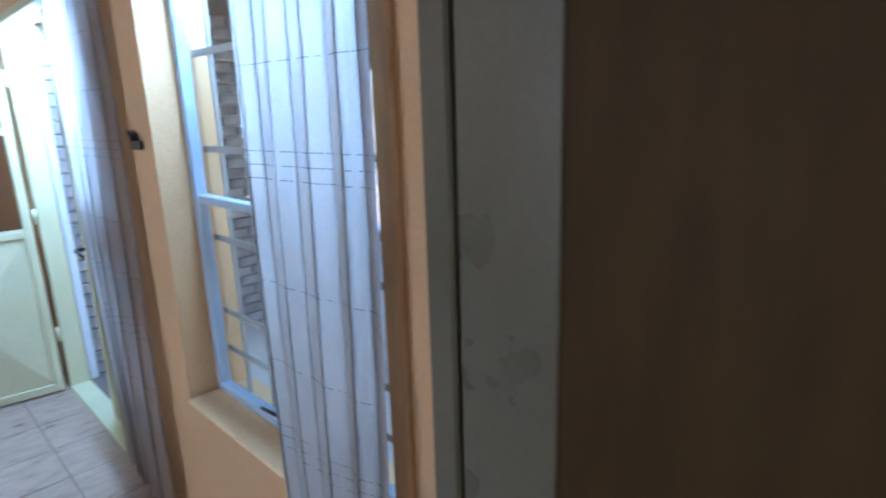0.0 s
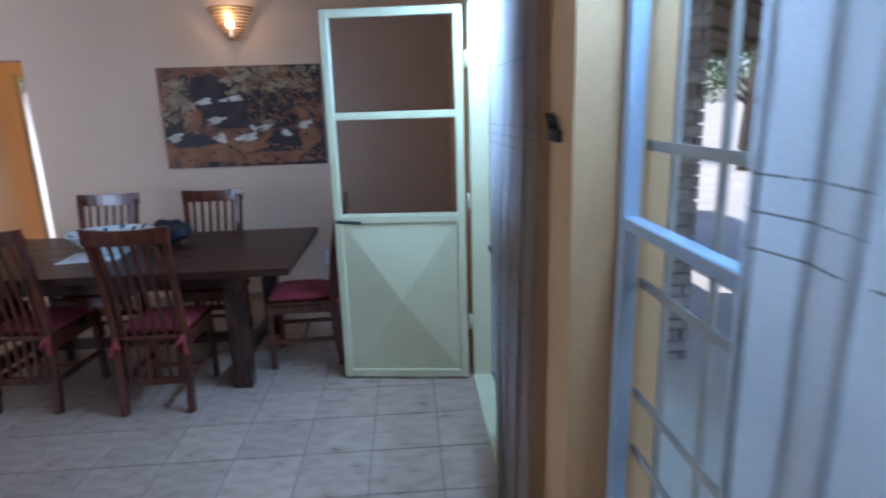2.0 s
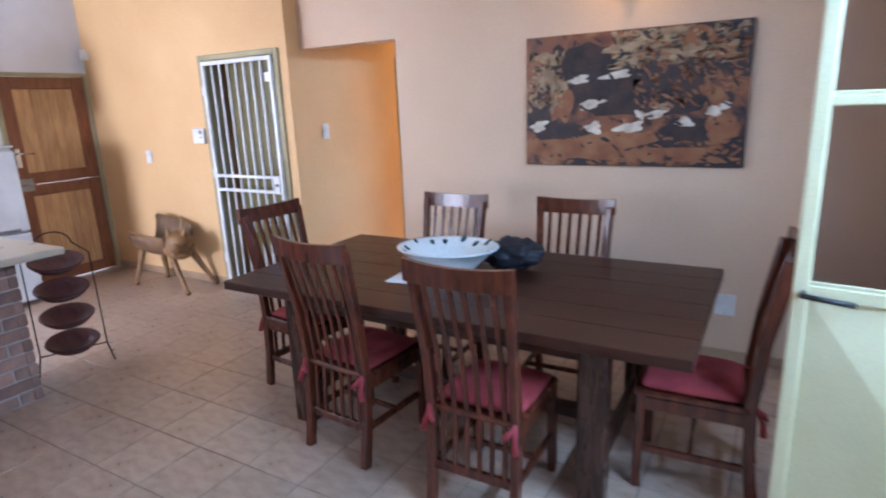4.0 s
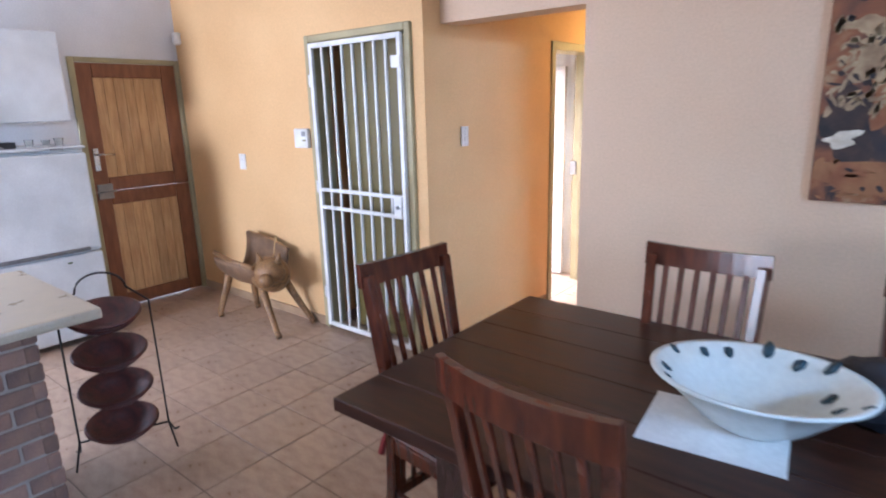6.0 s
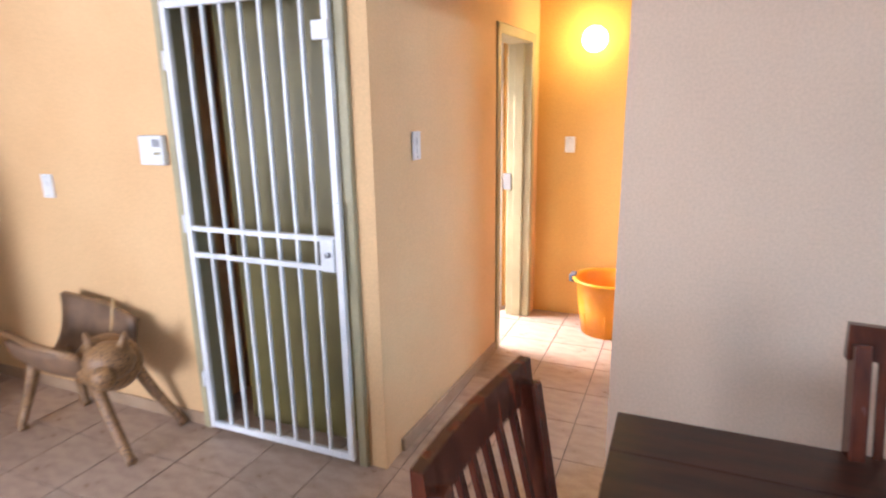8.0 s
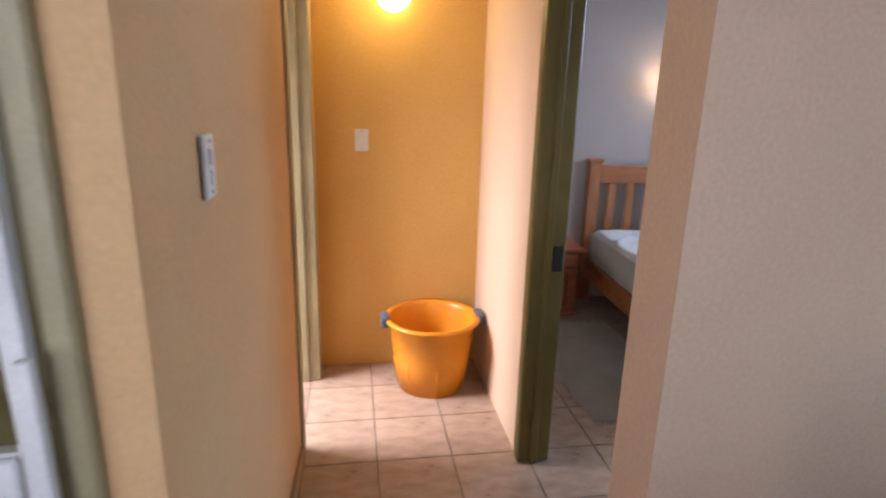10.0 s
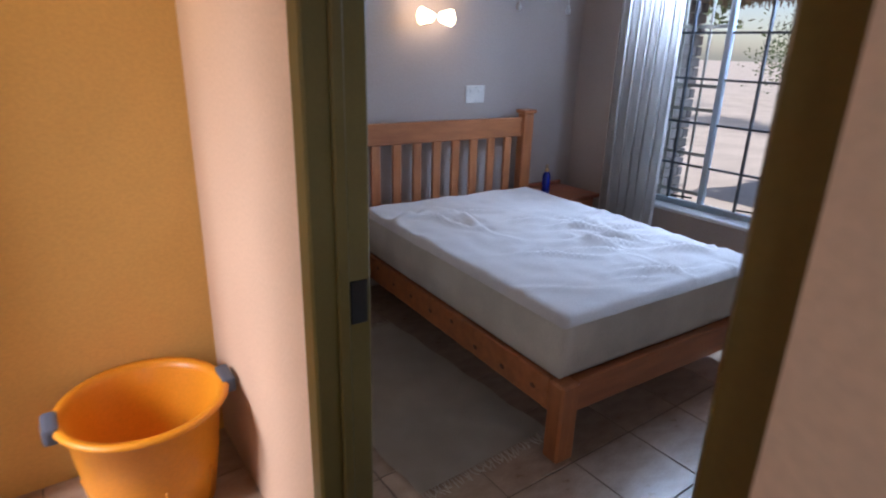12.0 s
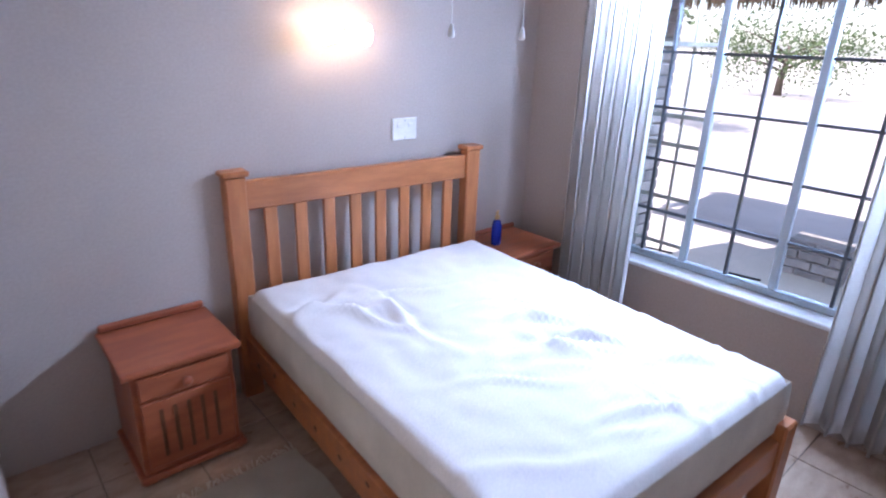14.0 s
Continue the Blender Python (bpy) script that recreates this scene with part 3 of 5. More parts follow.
def steel_window(name, label, x, y0, y1, z0, z1, mullions, cols, rows, steel, bars_mat, bar_x, bar_ys, bar_zs, transom=None, bar_y0=None):
    bar_y0 = bar_y0 or y0
    w = thing(name, label, "window", kind="structure")
    f = .035
    bm = bmesh.new()
    for a in ((y0, z0, y0 + f, z1), (y1 - f, z0, y1, z1), (y0 + f, z0, y1 - f, z0 + f), (y0 + f, z1 - f, y1 - f, z1)):
        box(bm, x - .02, a[0], a[1], x + .02, a[2], a[3], bevel=.004)
    part("window_frame", bm, steel, w)
    edges = [y0 + f] + list(mullions) + [y1 - f]
    for m in mullions:
        part("mullion", B(x - .019, m - .018, z0 + f, x + .019, m + .018, z1 - f, bevel=.004), steel, w)
    if transom:
        part("transom", B(x - .018, y0 + f, transom - .014, x + .018, y1 - f, transom + .014, bevel=.003), steel, w)
    for (a, b), c in zip(zip(edges, edges[1:]), cols):
        for k in range(1, c):
            yy = a + (b - a) * k / c
            part("glazing_bar", B(x - .010, yy - .007, z0 + f, x + .010, yy + .007, z1 - f), bars_mat, w)
    for z in rows:
        part("glazing_bar", B(x - .009, y0 + f, z - .007, x + .009, y1 - f, z + .007), bars_mat, w)
    for a, b in zip(edges, edges[1:]):
        p = part("pane", B(x + .012, a, z0 + f, x + .016, b, z1 - f), M["glass"], w, "clear glass pane")
        p.visible_shadow = False
    for yy in bar_ys:
        part("burglar_bar", B(bar_x - .006, yy - .007, z0, bar_x + .006, yy + .007, z1), M["bars"], w)
    for z in bar_zs:
        part("burglar_bar", B(bar_x - .008, bar_y0, z - .011, bar_x - .002, y1, z + .011), M["bars"], w)
    for m in mullions:
        st = part("stay", T([(x - .03, m + .05, z0 + .07), (x - .035, m + .20, z0 + .06)], .006), M["black"], w, "dark window stay", True)
    return w


steel_window("window_1", "blue-grey steel window with beige burglar bars", 1.725, .30, 1.47, .632, 2.2, [.90], [1, 1], [],
             M["window_steel"], M["bars"], 1.775, [.45, .63, .81, .99, 1.17, 1.35], [.78, .93, 1.21, 1.525, 1.84, 2.08], 1.36)
structure("window_sill", B(1.585, .30, .60, 1.71, 1.47, .631, bevel=.006), M["peach"], "peach plaster window sill", "window sill")
structure("trim_window", B(1.584, .243, .58, 1.605, .302, 2.2, bevel=.006), M["gold_wood"], "pale pine lining at the window edge", "trim")
steel_window("window_2", "blue-grey steel bedroom window with small panes", 1.415, 6.22, 7.76, .517, 2.12, [6.77, 7.235], [2, 2, 2],
             [.793, 1.069, 1.345, 1.621, 1.897], M["window_steel"], M["bed_bars"], 1.47, [7.40, 7.58], [.60, .86, 1.15, 1.30, 1.66], None, 7.25)
structure("window_sill_bedroom", B(1.275, 6.22, .49, 1.40, 7.76, .516, bevel=.006), M["white_wall"], "white painted window sill", "window sill")

# ---- curtains ----


def curtain(name, label, x, y0, y1, z0, z1, folds, depth, material, flare=0.0, seed=0, group=""):
    rnd = random.Random(seed)
    bm = bmesh.new()
    nu, nv = folds * 10, 26
    ph = [rnd.uniform(-.7, .7) for _ in range(folds + 2)]
    amp = [rnd.uniform(.55, 1.25) for _ in range(folds + 2)]
    grid = []
    for j in range(nv + 1):
        v = j / nv
        z = z1 + (z0 - z1) * v
        row = []
        for i in range(nu + 1):
            u = i / nu
            k = min(int(u * folds), folds)
            q = u * folds - k
            ph_u = ph[k] + (ph[k + 1] - ph[k]) * q
            am = amp[k] + (amp[k + 1] - amp[k]) * q
            a = u * folds * math.tau + ph_u * (1 + .6 * v)
            off = math.sin(a) * depth * am * (.45 + .75 * v) + .012 * math.sin(5 * v + 3 * u)
            cy = (y0 + y1) / 2
            yy = y0 + (y1 - y0) * u + .015 * math.sin(2 * a)
            yy = cy + (yy - cy) * (1 + flare * v)
            row.append(bm.verts.new((x + off, yy, z + (.012 * math.sin(a) if j == nv else 0))))
        grid.append(row)
    for a, b in zip(grid, grid[1:]):
        for i in range(nu):
            bm.faces.new((a[i], a[i + 1], b[i + 1], b[i]))
    bmesh.ops.solidify(bm, geom=bm.faces[:], thickness=.0016)
    c = thing(name, label, "curtain", group=group)
    part("cloth", bm, material, c, smooth=True)
    return c


curtain("curtain", "cream embroidered curtain hanging at the window", 1.535, .262, .685, .04, 2.42, 4, .014, M["curtain_a"], .03, 1, "living room curtains")
curtain("curtain", "cream embroidered curtain drawn beside the glazed door", 1.545, 1.66, 2.24, .06, 2.42, 5, .018, M["curtain_a"], .04, 2, "living room curtains")
curtain("curtain", "white sheer curtain at the bedroom window", 1.19, 7.44, 7.86, .05, 2.45, 6, .026, M["curtain_b"], .08, 3, "bedroom curtains")
curtain("curtain", "white sheer curtain at the bedroom window", 1.19, 5.75, 6.42, .07, 2.45, 9, .030, M["curtain_b"], .12, 4, "bedroom curtains")
for nm, x, y0, y1 in (("curtain_rail", 1.535, .15, 3.6), ("curtain_rail", 1.19, 5.6, 8.1)):
    r = solid(nm, T([(x, y0, 2.45), (x, y1, 2.45)], .012), M["steel_grey"], "thin steel curtain rail on the wall", "curtain rail", smooth=True)

# small wall hook
h = thing("wall_hook", "small dark iron crown-shaped wall hook", "hook", (1.598, 1.60, 1.56))
part("plate", B(-.012, -.045, -.03, 0, .045, .0, bevel=.003), M["black"], h)
for k in range(4):
    part("prong", T([(-.008, -.036 + k * .024, 0), (-.016, -.038 + k * .025, .03 + .008 * (k % 2))], .005), M["black"], h, smooth=True)

# ---- dining table and chairs ----


def dining_table():
    t = thing("dining_table", "large dark-stained wooden dining table with plank top", "table", (-.57, 3.94, 0))
    x0, x1, y0, y1 = -1.115, 1.115, -.575, .575
    n = 6
    for k in range(n):
        a = y0 + (y1 - y0) * k / n
        part("plank", B(x0, a + .0008, .728, x1, a + (y1 - y0) / n - .0008, .772, bevel=.003), M["dark_wood"], t)
    for sx in (-1, 1):
        for sy in (-1, 1):
            cx, cy = sx * .76, sy * .42
            part("leg", B(cx - .055, cy - .045, 0, cx + .055, cy + .045, .727, bevel=.005), M["dark_wood_v"], t)
    for sy in (-1, 1):
        part("apron", B(-.80, sy * .42 - .014, .63, .80, sy * .42 + .014, .727, bevel=.003), M["dark_wood"], t)
    for sx in (-1, 1):
        part("end_rail", B(sx * .76 - .02, -.375, .12, sx * .76 + .02, .375, .20, bevel=.004), M["dark_wood"], t)
    part("stretcher", B(-.74, -.03, .13, .74, .03, .19, bevel=.004), M["dark_wood"], t)
    return t


dining_table()


def dining_chair():
    """Faces +y; the back stands at y = 0 and leans to -y."""
    c = thing("dining_chair", "reddish-brown slatted wooden dining chair with red tied cushion", "chair", group="chairs round the table")
    W = .40
    for sx in (-1, 1):
        bm = bmesh.new()
        x = sx * (W / 2 - .018)
        pts = [(x, -.03, 0), (x, 0, .22), (x, .01, .45), (x, -.015, .70), (x * 1.06, -.075, 1.03)]
        for p, q in zip(pts, pts[1:]):
            bar(bm, p, (Vector(q) + (Vector(q) - Vector(p)).normalized() * .004), .036, .045, .004)
        part("back_post", bm, M["chair_wood"], c)
    for sx in (-1, 1):
        part("leg", BAR((sx * (W / 2 - .02), .41, 0), (sx * (W / 2 - .02), .405, .44), .036, .036), M["chair_wood"], c)
    # curved top rail
    bm = bmesh.new()
    n = 10
    prev = None
    for k in range(n + 1):
        u = -1 + 2 * k / n
        x, y = u * (W / 2 + .018), -.085 - .022 * (1 - u * u)
        zt, zb = 1.065 + .012 * u * u, .985 + .006 * u * u
        ring = [bm.verts.new((x, y - .014, zb)), bm.verts.new((x, y + .014, zb + .002)), bm.verts.new((x, y + .004, zt)), bm.verts.new((x, y - .018, zt))]
        if prev:
            for m in range(4):
                bm.faces.new((prev[m], prev[(m + 1) % 4], ring[(m + 1) % 4], ring[m]))
        else:
            bm.faces.new(ring[::-1])
        prev = ring
    bm.faces.new(prev)
    part("top_rail", bm, M["chair_wood"], c)
    for k in range(6):
        x = -.135 + k * .054
        bm = bmesh.new()
        b0 = -.022 * (1 - (x / .2) ** 2)
        pts = [(x, .0, .20), (x, .012, .45), (x, -.012 + b0 * .4, .70), (x * 1.04, -.078 + b0, .995)]
        for p, q in zip(pts, pts[1:]):
            bar(bm, p, q, .020, .013, .002)
        part("slat", bm, M["chair_wood"], c)
    part("lower_back_rail", B(-W / 2 + .03, -.012, .165, W / 2 - .03, .014, .205, bevel=.003), M["chair_wood"], c)
    part("seat", B(-W / 2, .0, .425, W / 2, .435, .452, bevel=.008), M["chair_wood"], c)
    for a in ((-W / 2 + .03, .39, .37, W / 2 - .03, .412, .425), (-W / 2 + .006, .02, .37, -W / 2 + .028, .40, .425), (W / 2 - .028, .02, .37, W / 2 - .006, .40, .425)):
        part("apron", B(*a, bevel=.002), M["chair_wood"], c)
    for sx in (-1, 1):
        part("stretcher", B(sx * (W / 2 - .02) - .010, .02, .17, sx * (W / 2 - .02) + .010, .39, .20, bevel=.003), M["chair_wood"], c)
    part("stretcher", B(-W / 2 + .03, .20, .175, W / 2 - .03, .22, .198, bevel=.003), M["chair_wood"], c)
    return c


def cushion(parent_pose, seed, label):
    """A loose tied seat cushion that lies on a chair."""
    rnd = random.Random(seed)
    bm = bmesh.new()
    n = 16
    top, bot = [], []
    for j in range(n + 1):
        rt, rb = [], []
        for i in range(n + 1):
            u, v = -1 + 2 * i / n, -1 + 2 * j / n
            e = (1 - u ** 6) * (1 - v ** 6)
            tuft = sum(math.exp(-((u - a) ** 2 + (v - b) ** 2) / .03) for a in (-.4, .4) for b in (-.4, .4))
            z = .455 + (.012 + .036 * e - .018 * tuft * e) + rnd.uniform(-.003, .003) * e
            x, y = u * .19 * (1 - .04 * v * v), .225 + v * .195 * (1 - .04 * u * u)
            rt.append(bm.verts.new((x, y, z)))
            rb.append(bm.verts.new((x, y, .4535)) if 0 < i < n and 0 < j < n else rt[-1])
        top.append(rt)
        bot.append(rb)
    for j in range(n):
        for i in range(n):
            bm.faces.new((top[j][i], top[j][i + 1], top[j + 1][i + 1], top[j + 1][i]))
            f = [bot[j][i], bot[j + 1][i], bot[j + 1][i + 1], bot[j][i + 1]]
            try:
                bm.faces.new(f)
            except ValueError:
                pass
    c = thing("seat_cushion", label, "cushion", group="seat cushions")
    c.matrix_basis = parent_pose
    part("pad", bm, M["red_cushion"], c, smooth=True)
    for sx in (-1, 1):
        b = bmesh.new()
        tube(b, [(sx * .165, .03, .465), (sx * .185, -.01, .45), (sx * .19, -.035, .40), (sx * .20, -.04, .35)], [.008, .012, .011, .014], 6)
        tube(b, [(sx * .185, -.01, .45), (sx * .165, -.04, .42), (sx * .15, -.045, .40)], [.010, .013, .010], 6)
        part("tie", b, M["red_cushion"], c, smooth=True)
    return c


chair = dining_chair()
SPOTS = [(-.21, 3.255, 0, 0), (-.968, 3.345, 0, -5), (-.968, 4.47, 0, 180), (-.22, 4.49, 0, 182), (.72, 3.93, 0, 93), (-1.775, 3.89, 0, -96)]
for k, (x, y, z, a) in enumerate(SPOTS):
    if k == 0:
        chair.matrix_basis = pose(x, y, z, 0, 0, a)
    else:
        copy_thing(chair, pose(x, y, z, 0, 0, a))
    cushion(pose(x, y, z, 0, 0, a), k, "crumpled red cotton cushion tied on a dining chair")

# ---- on the table ----
p = thing("paper_sheet", "white sheet of paper lying on the table", "paper", (-.74, 3.84, .773), 6)
part("sheet", B(-.17, -.14, 0, .17, .14, .002), M["paper"], p)
b = thing("serving_bowl", "wide white glazed bowl with blue-green marks", "bowl", (-.665, 3.91, .776), 8)
prof = [(.09, 0), (.10, .006), (.14, .03), (.20, .085), (.255, .135), (.272, .140), (.275, .147), (.255, .146), (.20, .096), (.13, .04), (.06, .02), (.02, .018)]
part("body", LA(prof, 40, sx=.95, sy=.78), M["glaze"], b, smooth=True)
rnd = random.Random(5)
for k in range(16):
    a = k / 16 * math.tau + rnd.uniform(-.1, .1)
    r = rnd.choice((.235, .25, .19))
    z = {.235: .1285, .25: .1415, .19: .0895}[r]
    s = rnd.uniform(.012, .024)
    m = Matrix.Translation((r * .95 * math.cos(a), r * .78 * math.sin(a), z)) @ Matrix.Rotation(a, 4, 'Z') @ Matrix.Rotation(-.58, 4, 'Y')
    bm = bmesh.new()
    bmesh.ops.create_icosphere(bm, subdivisions=1, radius=1, matrix=m @ Matrix.Diagonal((s * 1.5, s * .8, .004, 1)))
    part("painted_mark", bm, M["glaze_mark"], b, smooth=True)
bm = bmesh.new()
bmesh.ops.create_icosphere(bm, subdivisions=4, radius=1)
for v in bm.verts:
    n = noise.noise(v.co * 2.2) * .28 + noise.noise(v.co * 6) * .12
    v.co = Vector((v.co.x * .15, v.co.y * .11, max(v.co.z, -.75) * .085)) * (1 + n)
zmin = min(v.co.z for v in bm.verts)
for v in bm.verts:
    v.co += Vector((-.41, 4.14, .774 - zmin))
bg = solid("black_bag", bm, M["black_cloth"], "crumpled black cloth bag lying on the table", "bag", smooth=True)

# ---- painting, lamp and plates on the walls ----
pt = thing("painting", "large unframed canvas painting of pale shapes on brown", "painting", (-.09, 5.188, 1.59))
part("canvas", B(-.65, -.032, -.40, .65, 0, .40, bevel=.003), M["painting"], pt)


def dab(cx, cz, sx, sz, turn, material, depth=.0335, seed=0, wob=.35):
    """A dab of paint, a flat uneven blob on the canvas."""
    r = random.Random(seed)
    bm = bmesh.new()
    n = 22
    ph = [r.uniform(0, 6) for _ in range(3)]
    ca, sa = math.cos(radians(turn)), math.sin(radians(turn))
    ring, back = [], []
    for k in range(n):
        a = k / n * math.tau
        q = 1 + wob * (.5 * math.sin(2 * a + ph[0]) + .5 * math.sin(3 * a + ph[1]) + .45 * math.sin(5 * a + ph[2]))
        x, z = sx * q * math.cos(a), sz * q * math.sin(a)
        px = min(max(cx + x * ca - z * sa, -.645), .645)
        pz = min(max(cz + x * sa + z * ca, -.395), .395)
        ring.append(bm.verts.new((px, -depth, pz)))
        back.append(bm.verts.new((px, -.031, pz)))
    bm.faces.new(ring)
    bm.faces.new(back[::-1])
    for k in range(n):
        bm.faces.new((ring[k], ring[(k + 1) % n], back[(k + 1) % n], back[k]))
    return bm


k = 0
for cx, cz, sx, sz, tn in ((-.10, .02, .30, .12, -8), (.28, .06, .22, .14, 10), (-.18, .24, .16, .09, -30), (-.40, .20, .10, .14, -20),
                           (-.55, -.10, .09, .14, 0), (.35, -.20, .16, .08, -12), (.10, .16, .14, .10, 0)):
    k += 1
    part("paint_dab", dab(cx, cz, sx, sz, tn, None, .0332 + .0002 * (k % 3), k), M["dab_black"], pt, "black paint")
for cx, cz, sx, sz, tn in ((-.25, -.28, .36, .09, 4), (-.42, .02, .07, .16, 0), (.52, -.12, .08, .14, 0), (.40, .30, .16, .07, -10), (-.05, .33, .08, .05, 60), (.20, -.33, .30, .05, 0)):
    k += 1
    part("paint_dab", dab(cx, cz, sx, sz, tn, None, .0340 + .0002 * (k % 3), k), M["dab_rust"], pt, "rust-brown paint")
for cx, cz, sx, sz, tn in ((.12, .32, .18, .055, 4), (.30, .26, .12, .05, -6), (-.48, .12, .07, .08, 0), (-.52, .27, .08, .035, 0), (.02, .22, .10, .03, 8), (.20, -.05, .05, .02, 0)):
    k += 1
    part("paint_dab", dab(cx, cz, sx, sz, tn, None, .0348 + .0002 * (k % 3), k, .5), M["dab_tan"], pt, "tan paint")
for cx, cz, sx, sz, tn in ((-.30, .13, .065, .024, 3), (-.07, .145, .075, .026, 4), (-.22, -.02, .075, .026, 6), (-.56, -.15, .06, .03, 8), (-.20, -.165, .055, .032, 8),
                           (.02, -.165, .075, .034, 12), (.17, -.09, .06, .02, 14), (.33, -.14, .05, .025, 10), (.50, -.07, .06, .03, 16), (.08, -.09, .025, .03, 40)):
    k += 1
    part("paint_dab", dab(cx, cz, sx, sz, tn, None, .0358, k, .4), M["dab_white"], pt, "cream paint in the shape of cattle")

rnd = random.Random(77)


def strokes(name, count, x0, x1, z0, z1, material, label, depth, lean=20):
    """Many small brush strokes joined in one part."""
    vs, fs = [], []
    for _ in range(count):
        cx, cz = rnd.uniform(x0, x1), rnd.uniform(z0, z1)
        a = radians(rnd.gauss(lean, 28))
        ln, wd = rnd.uniform(.008, .034), rnd.uniform(.004, .013)
        i0 = len(vs)
        for q in range(7):
            t = q / 7 * math.tau
            u, v = ln * math.cos(t) * rnd.uniform(.7, 1.2), wd * math.sin(t) * rnd.uniform(.7, 1.2)
            vs.append((min(max(cx + u * math.cos(a) - v * math.sin(a), -.645), .645), -depth, min(max(cz + u * math.sin(a) + v * math.cos(a), -.395), .395)))
        fs.append(tuple(range(i0, i0 + 7)))
    me = bpy.data.meshes.new(name)
    me.from_pydata(vs, [], fs)
    me.materials.append(material)
    ob = new(name, me)
    ob.parent = pt
    return tagged(ob, label, kind="stuff")


strokes("brush_strokes", 260, -.10, .62, .19, .39, M["dab_tan"], "tan brush strokes", .0361)
strokes("brush_strokes", 110, -.62, -.40, -.05, .30, M["dab_tan"], "tan brush strokes", .0361, 60)
strokes("brush_strokes", 150, -.64, .64, -.39, -.22, M["dab_rust"], "rust-brown brush strokes", .0362, 0)
strokes("brush_strokes", 170, .05, .64, -.05, .34, M["dab_rust"], "rust-brown brush strokes", .0363, -40)
strokes("brush_strokes", 150, -.64, .64, -.36, .38, M["dab_black"], "black brush strokes", .0364, -30)

# woven wall lamp
s = thing("wall_lamp", "woven straw wall lamp with a lit bulb", "lamp", (-.105, 5.19, 2.19))
n = 11
for j in range(n):
    z = .235 * j / (n - 1)
    r = .035 + .135 * (j / (n - 1)) ** .8
    bm = bmesh.new()
    tube(bm, [(r * math.cos(a), -r * .75 * math.sin(a) - .002, z) for a in [math.pi * q / 14 for q in range(15)]], .0075, 6)
    part("woven_ring", bm, M["straw"], s, smooth=True)
for q in range(9):
    a = math.pi * (q + .5) / 9
    part("rib", T([(.036 * math.cos(a), -.027 * math.sin(a) - .002, 0), (.172 * math.cos(a), -.129 * math.sin(a) - .002, .235)], .004, 5), M["straw"], s)
bb = bmesh.new()
bmesh.ops.create_uvsphere(bb, u_segments=16, v_segments=10, radius=.032, matrix=Matrix.Translation((0, -.06, .11)))
part("bulb", bb, M["bulb"], s, "lit warm bulb", True)
part("holder", T([(0, -.06, .08), (0, -.06, .02)], .015), M["plastic_white"], s)

# double spot lamp above the bed
s = thing("bed_wall_lamp", "small wall lamp with two lit frosted glass shades", "lamp", (-.09, 8.30, 1.655))
part("wall_plate", B(-.035, -.02, -.035, .035, 0, .035, bevel=.006), M["chrome"], s)
part("arm", T([(0, -.02, 0), (0, -.09, .0), (0, -.10, .02)], .009), M["chrome"], s, smooth=True)
for sx in (-1, 1):
    sh = part("glass_shade", LA([(.022, 0), (.03, .01), (.046, .075), (.048, .08), (.02, .082)], 20), M["bulb"], s, "frosted glowing shade", True, at=pose(sx * .025, -.11, .0, 0, sx * 90, 0))

# globe lamp in the corridor
s = thing("corridor_lamp", "round yellow lit globe lamp on the wall", "lamp", (-2.19, 7.32, 1.98))
bb = bmesh.new()
bmesh.ops.create_uvsphere(bb, u_segments=24, v_segments=14, radius=.085, matrix=Matrix.Translation((0, -.10, .03)))
part("globe", bb, M["bulb_globe"], s, "glowing yellow globe", True)
part("base", LA([(.05, 0), (.05, .02), (.035, .03)], 20), M["plastic_white"], s, at=pose(0, 0, .03, 90, 0, 0))


def wall_plate(name, label, category, at, turn, w, h, toggles, d=.010):
    """A plate whose front looks to -y before it is turned."""
    p = thing(name, label, category, at, turn)
    part("plate", B(-w / 2, -d, -h / 2, w / 2, 0, h / 2, bevel=.003), M["plastic_white"], p)
    for dx, dz, tw, th in toggles:
        part("toggle", B(dx - tw / 2, -d - .005, dz - th / 2, dx + tw / 2, -d + .001, dz + th / 2, bevel=.002), M["plastic_white"], p)
    for dz in (-h * .4, h * .4):
        part("screw", LA([(.003, 0), (.003, .002)], 8), M["steel_grey"], p, at=pose(0, -d, dz, 90, 0, 0))
    return p


wall_plate("light_switch", "white light switch on the corridor wall", "switch", (-2.688, 5.395, 1.415), 90, .075, .125, [(0, .02, .018, .03), (0, -.02, .018, .03)])
wall_plate("light_switch", "white light switch on the ochre wall", "switch", (-2.35, 7.32, 1.30), 0, .072, .115, [(0, .012, .02, .03)])
wall_plate("light_switch", "white light switch on the peach wall", "switch", (-4.66, 5.03, 1.21), 0, .085, .125, [(0, .012, .02, .03)])
wall_plate("wall_socket", "white double socket plate above the bed", "socket", (.308, 8.30, 1.203), 0, .155, .112, [(-.035, .02, .03, .02), (.035, .02, .03, .02)])
wall_plate("wall_socket", "white wall socket behind the dining table", "socket", (.53, 5.19, .36), 0, .11, .13, [(0, .02, .02, .02)])
i = thing("intercom", "white wall intercom panel beside the gate", "intercom", (-3.85, 5.03, 1.408))
part("housing", B(-.075, -.035, -.068, .075, 0, .068, bevel=.006), M["plastic_white"], i)
part("display", B(.015, -.039, .015, .06, -.034, .05, bevel=.002), M["steel_grey"], i, "small grey display")
for k in range(3):
    part("button", B(.02 + k * .014, -.039, -.02, .03 + k * .014, -.034, -.008, bevel=.001), M["khaki"], i)
pr = thing("motion_sensor", "small white alarm sensor in the wall corner", "sensor", (-5.43, 5.03, 2.22))
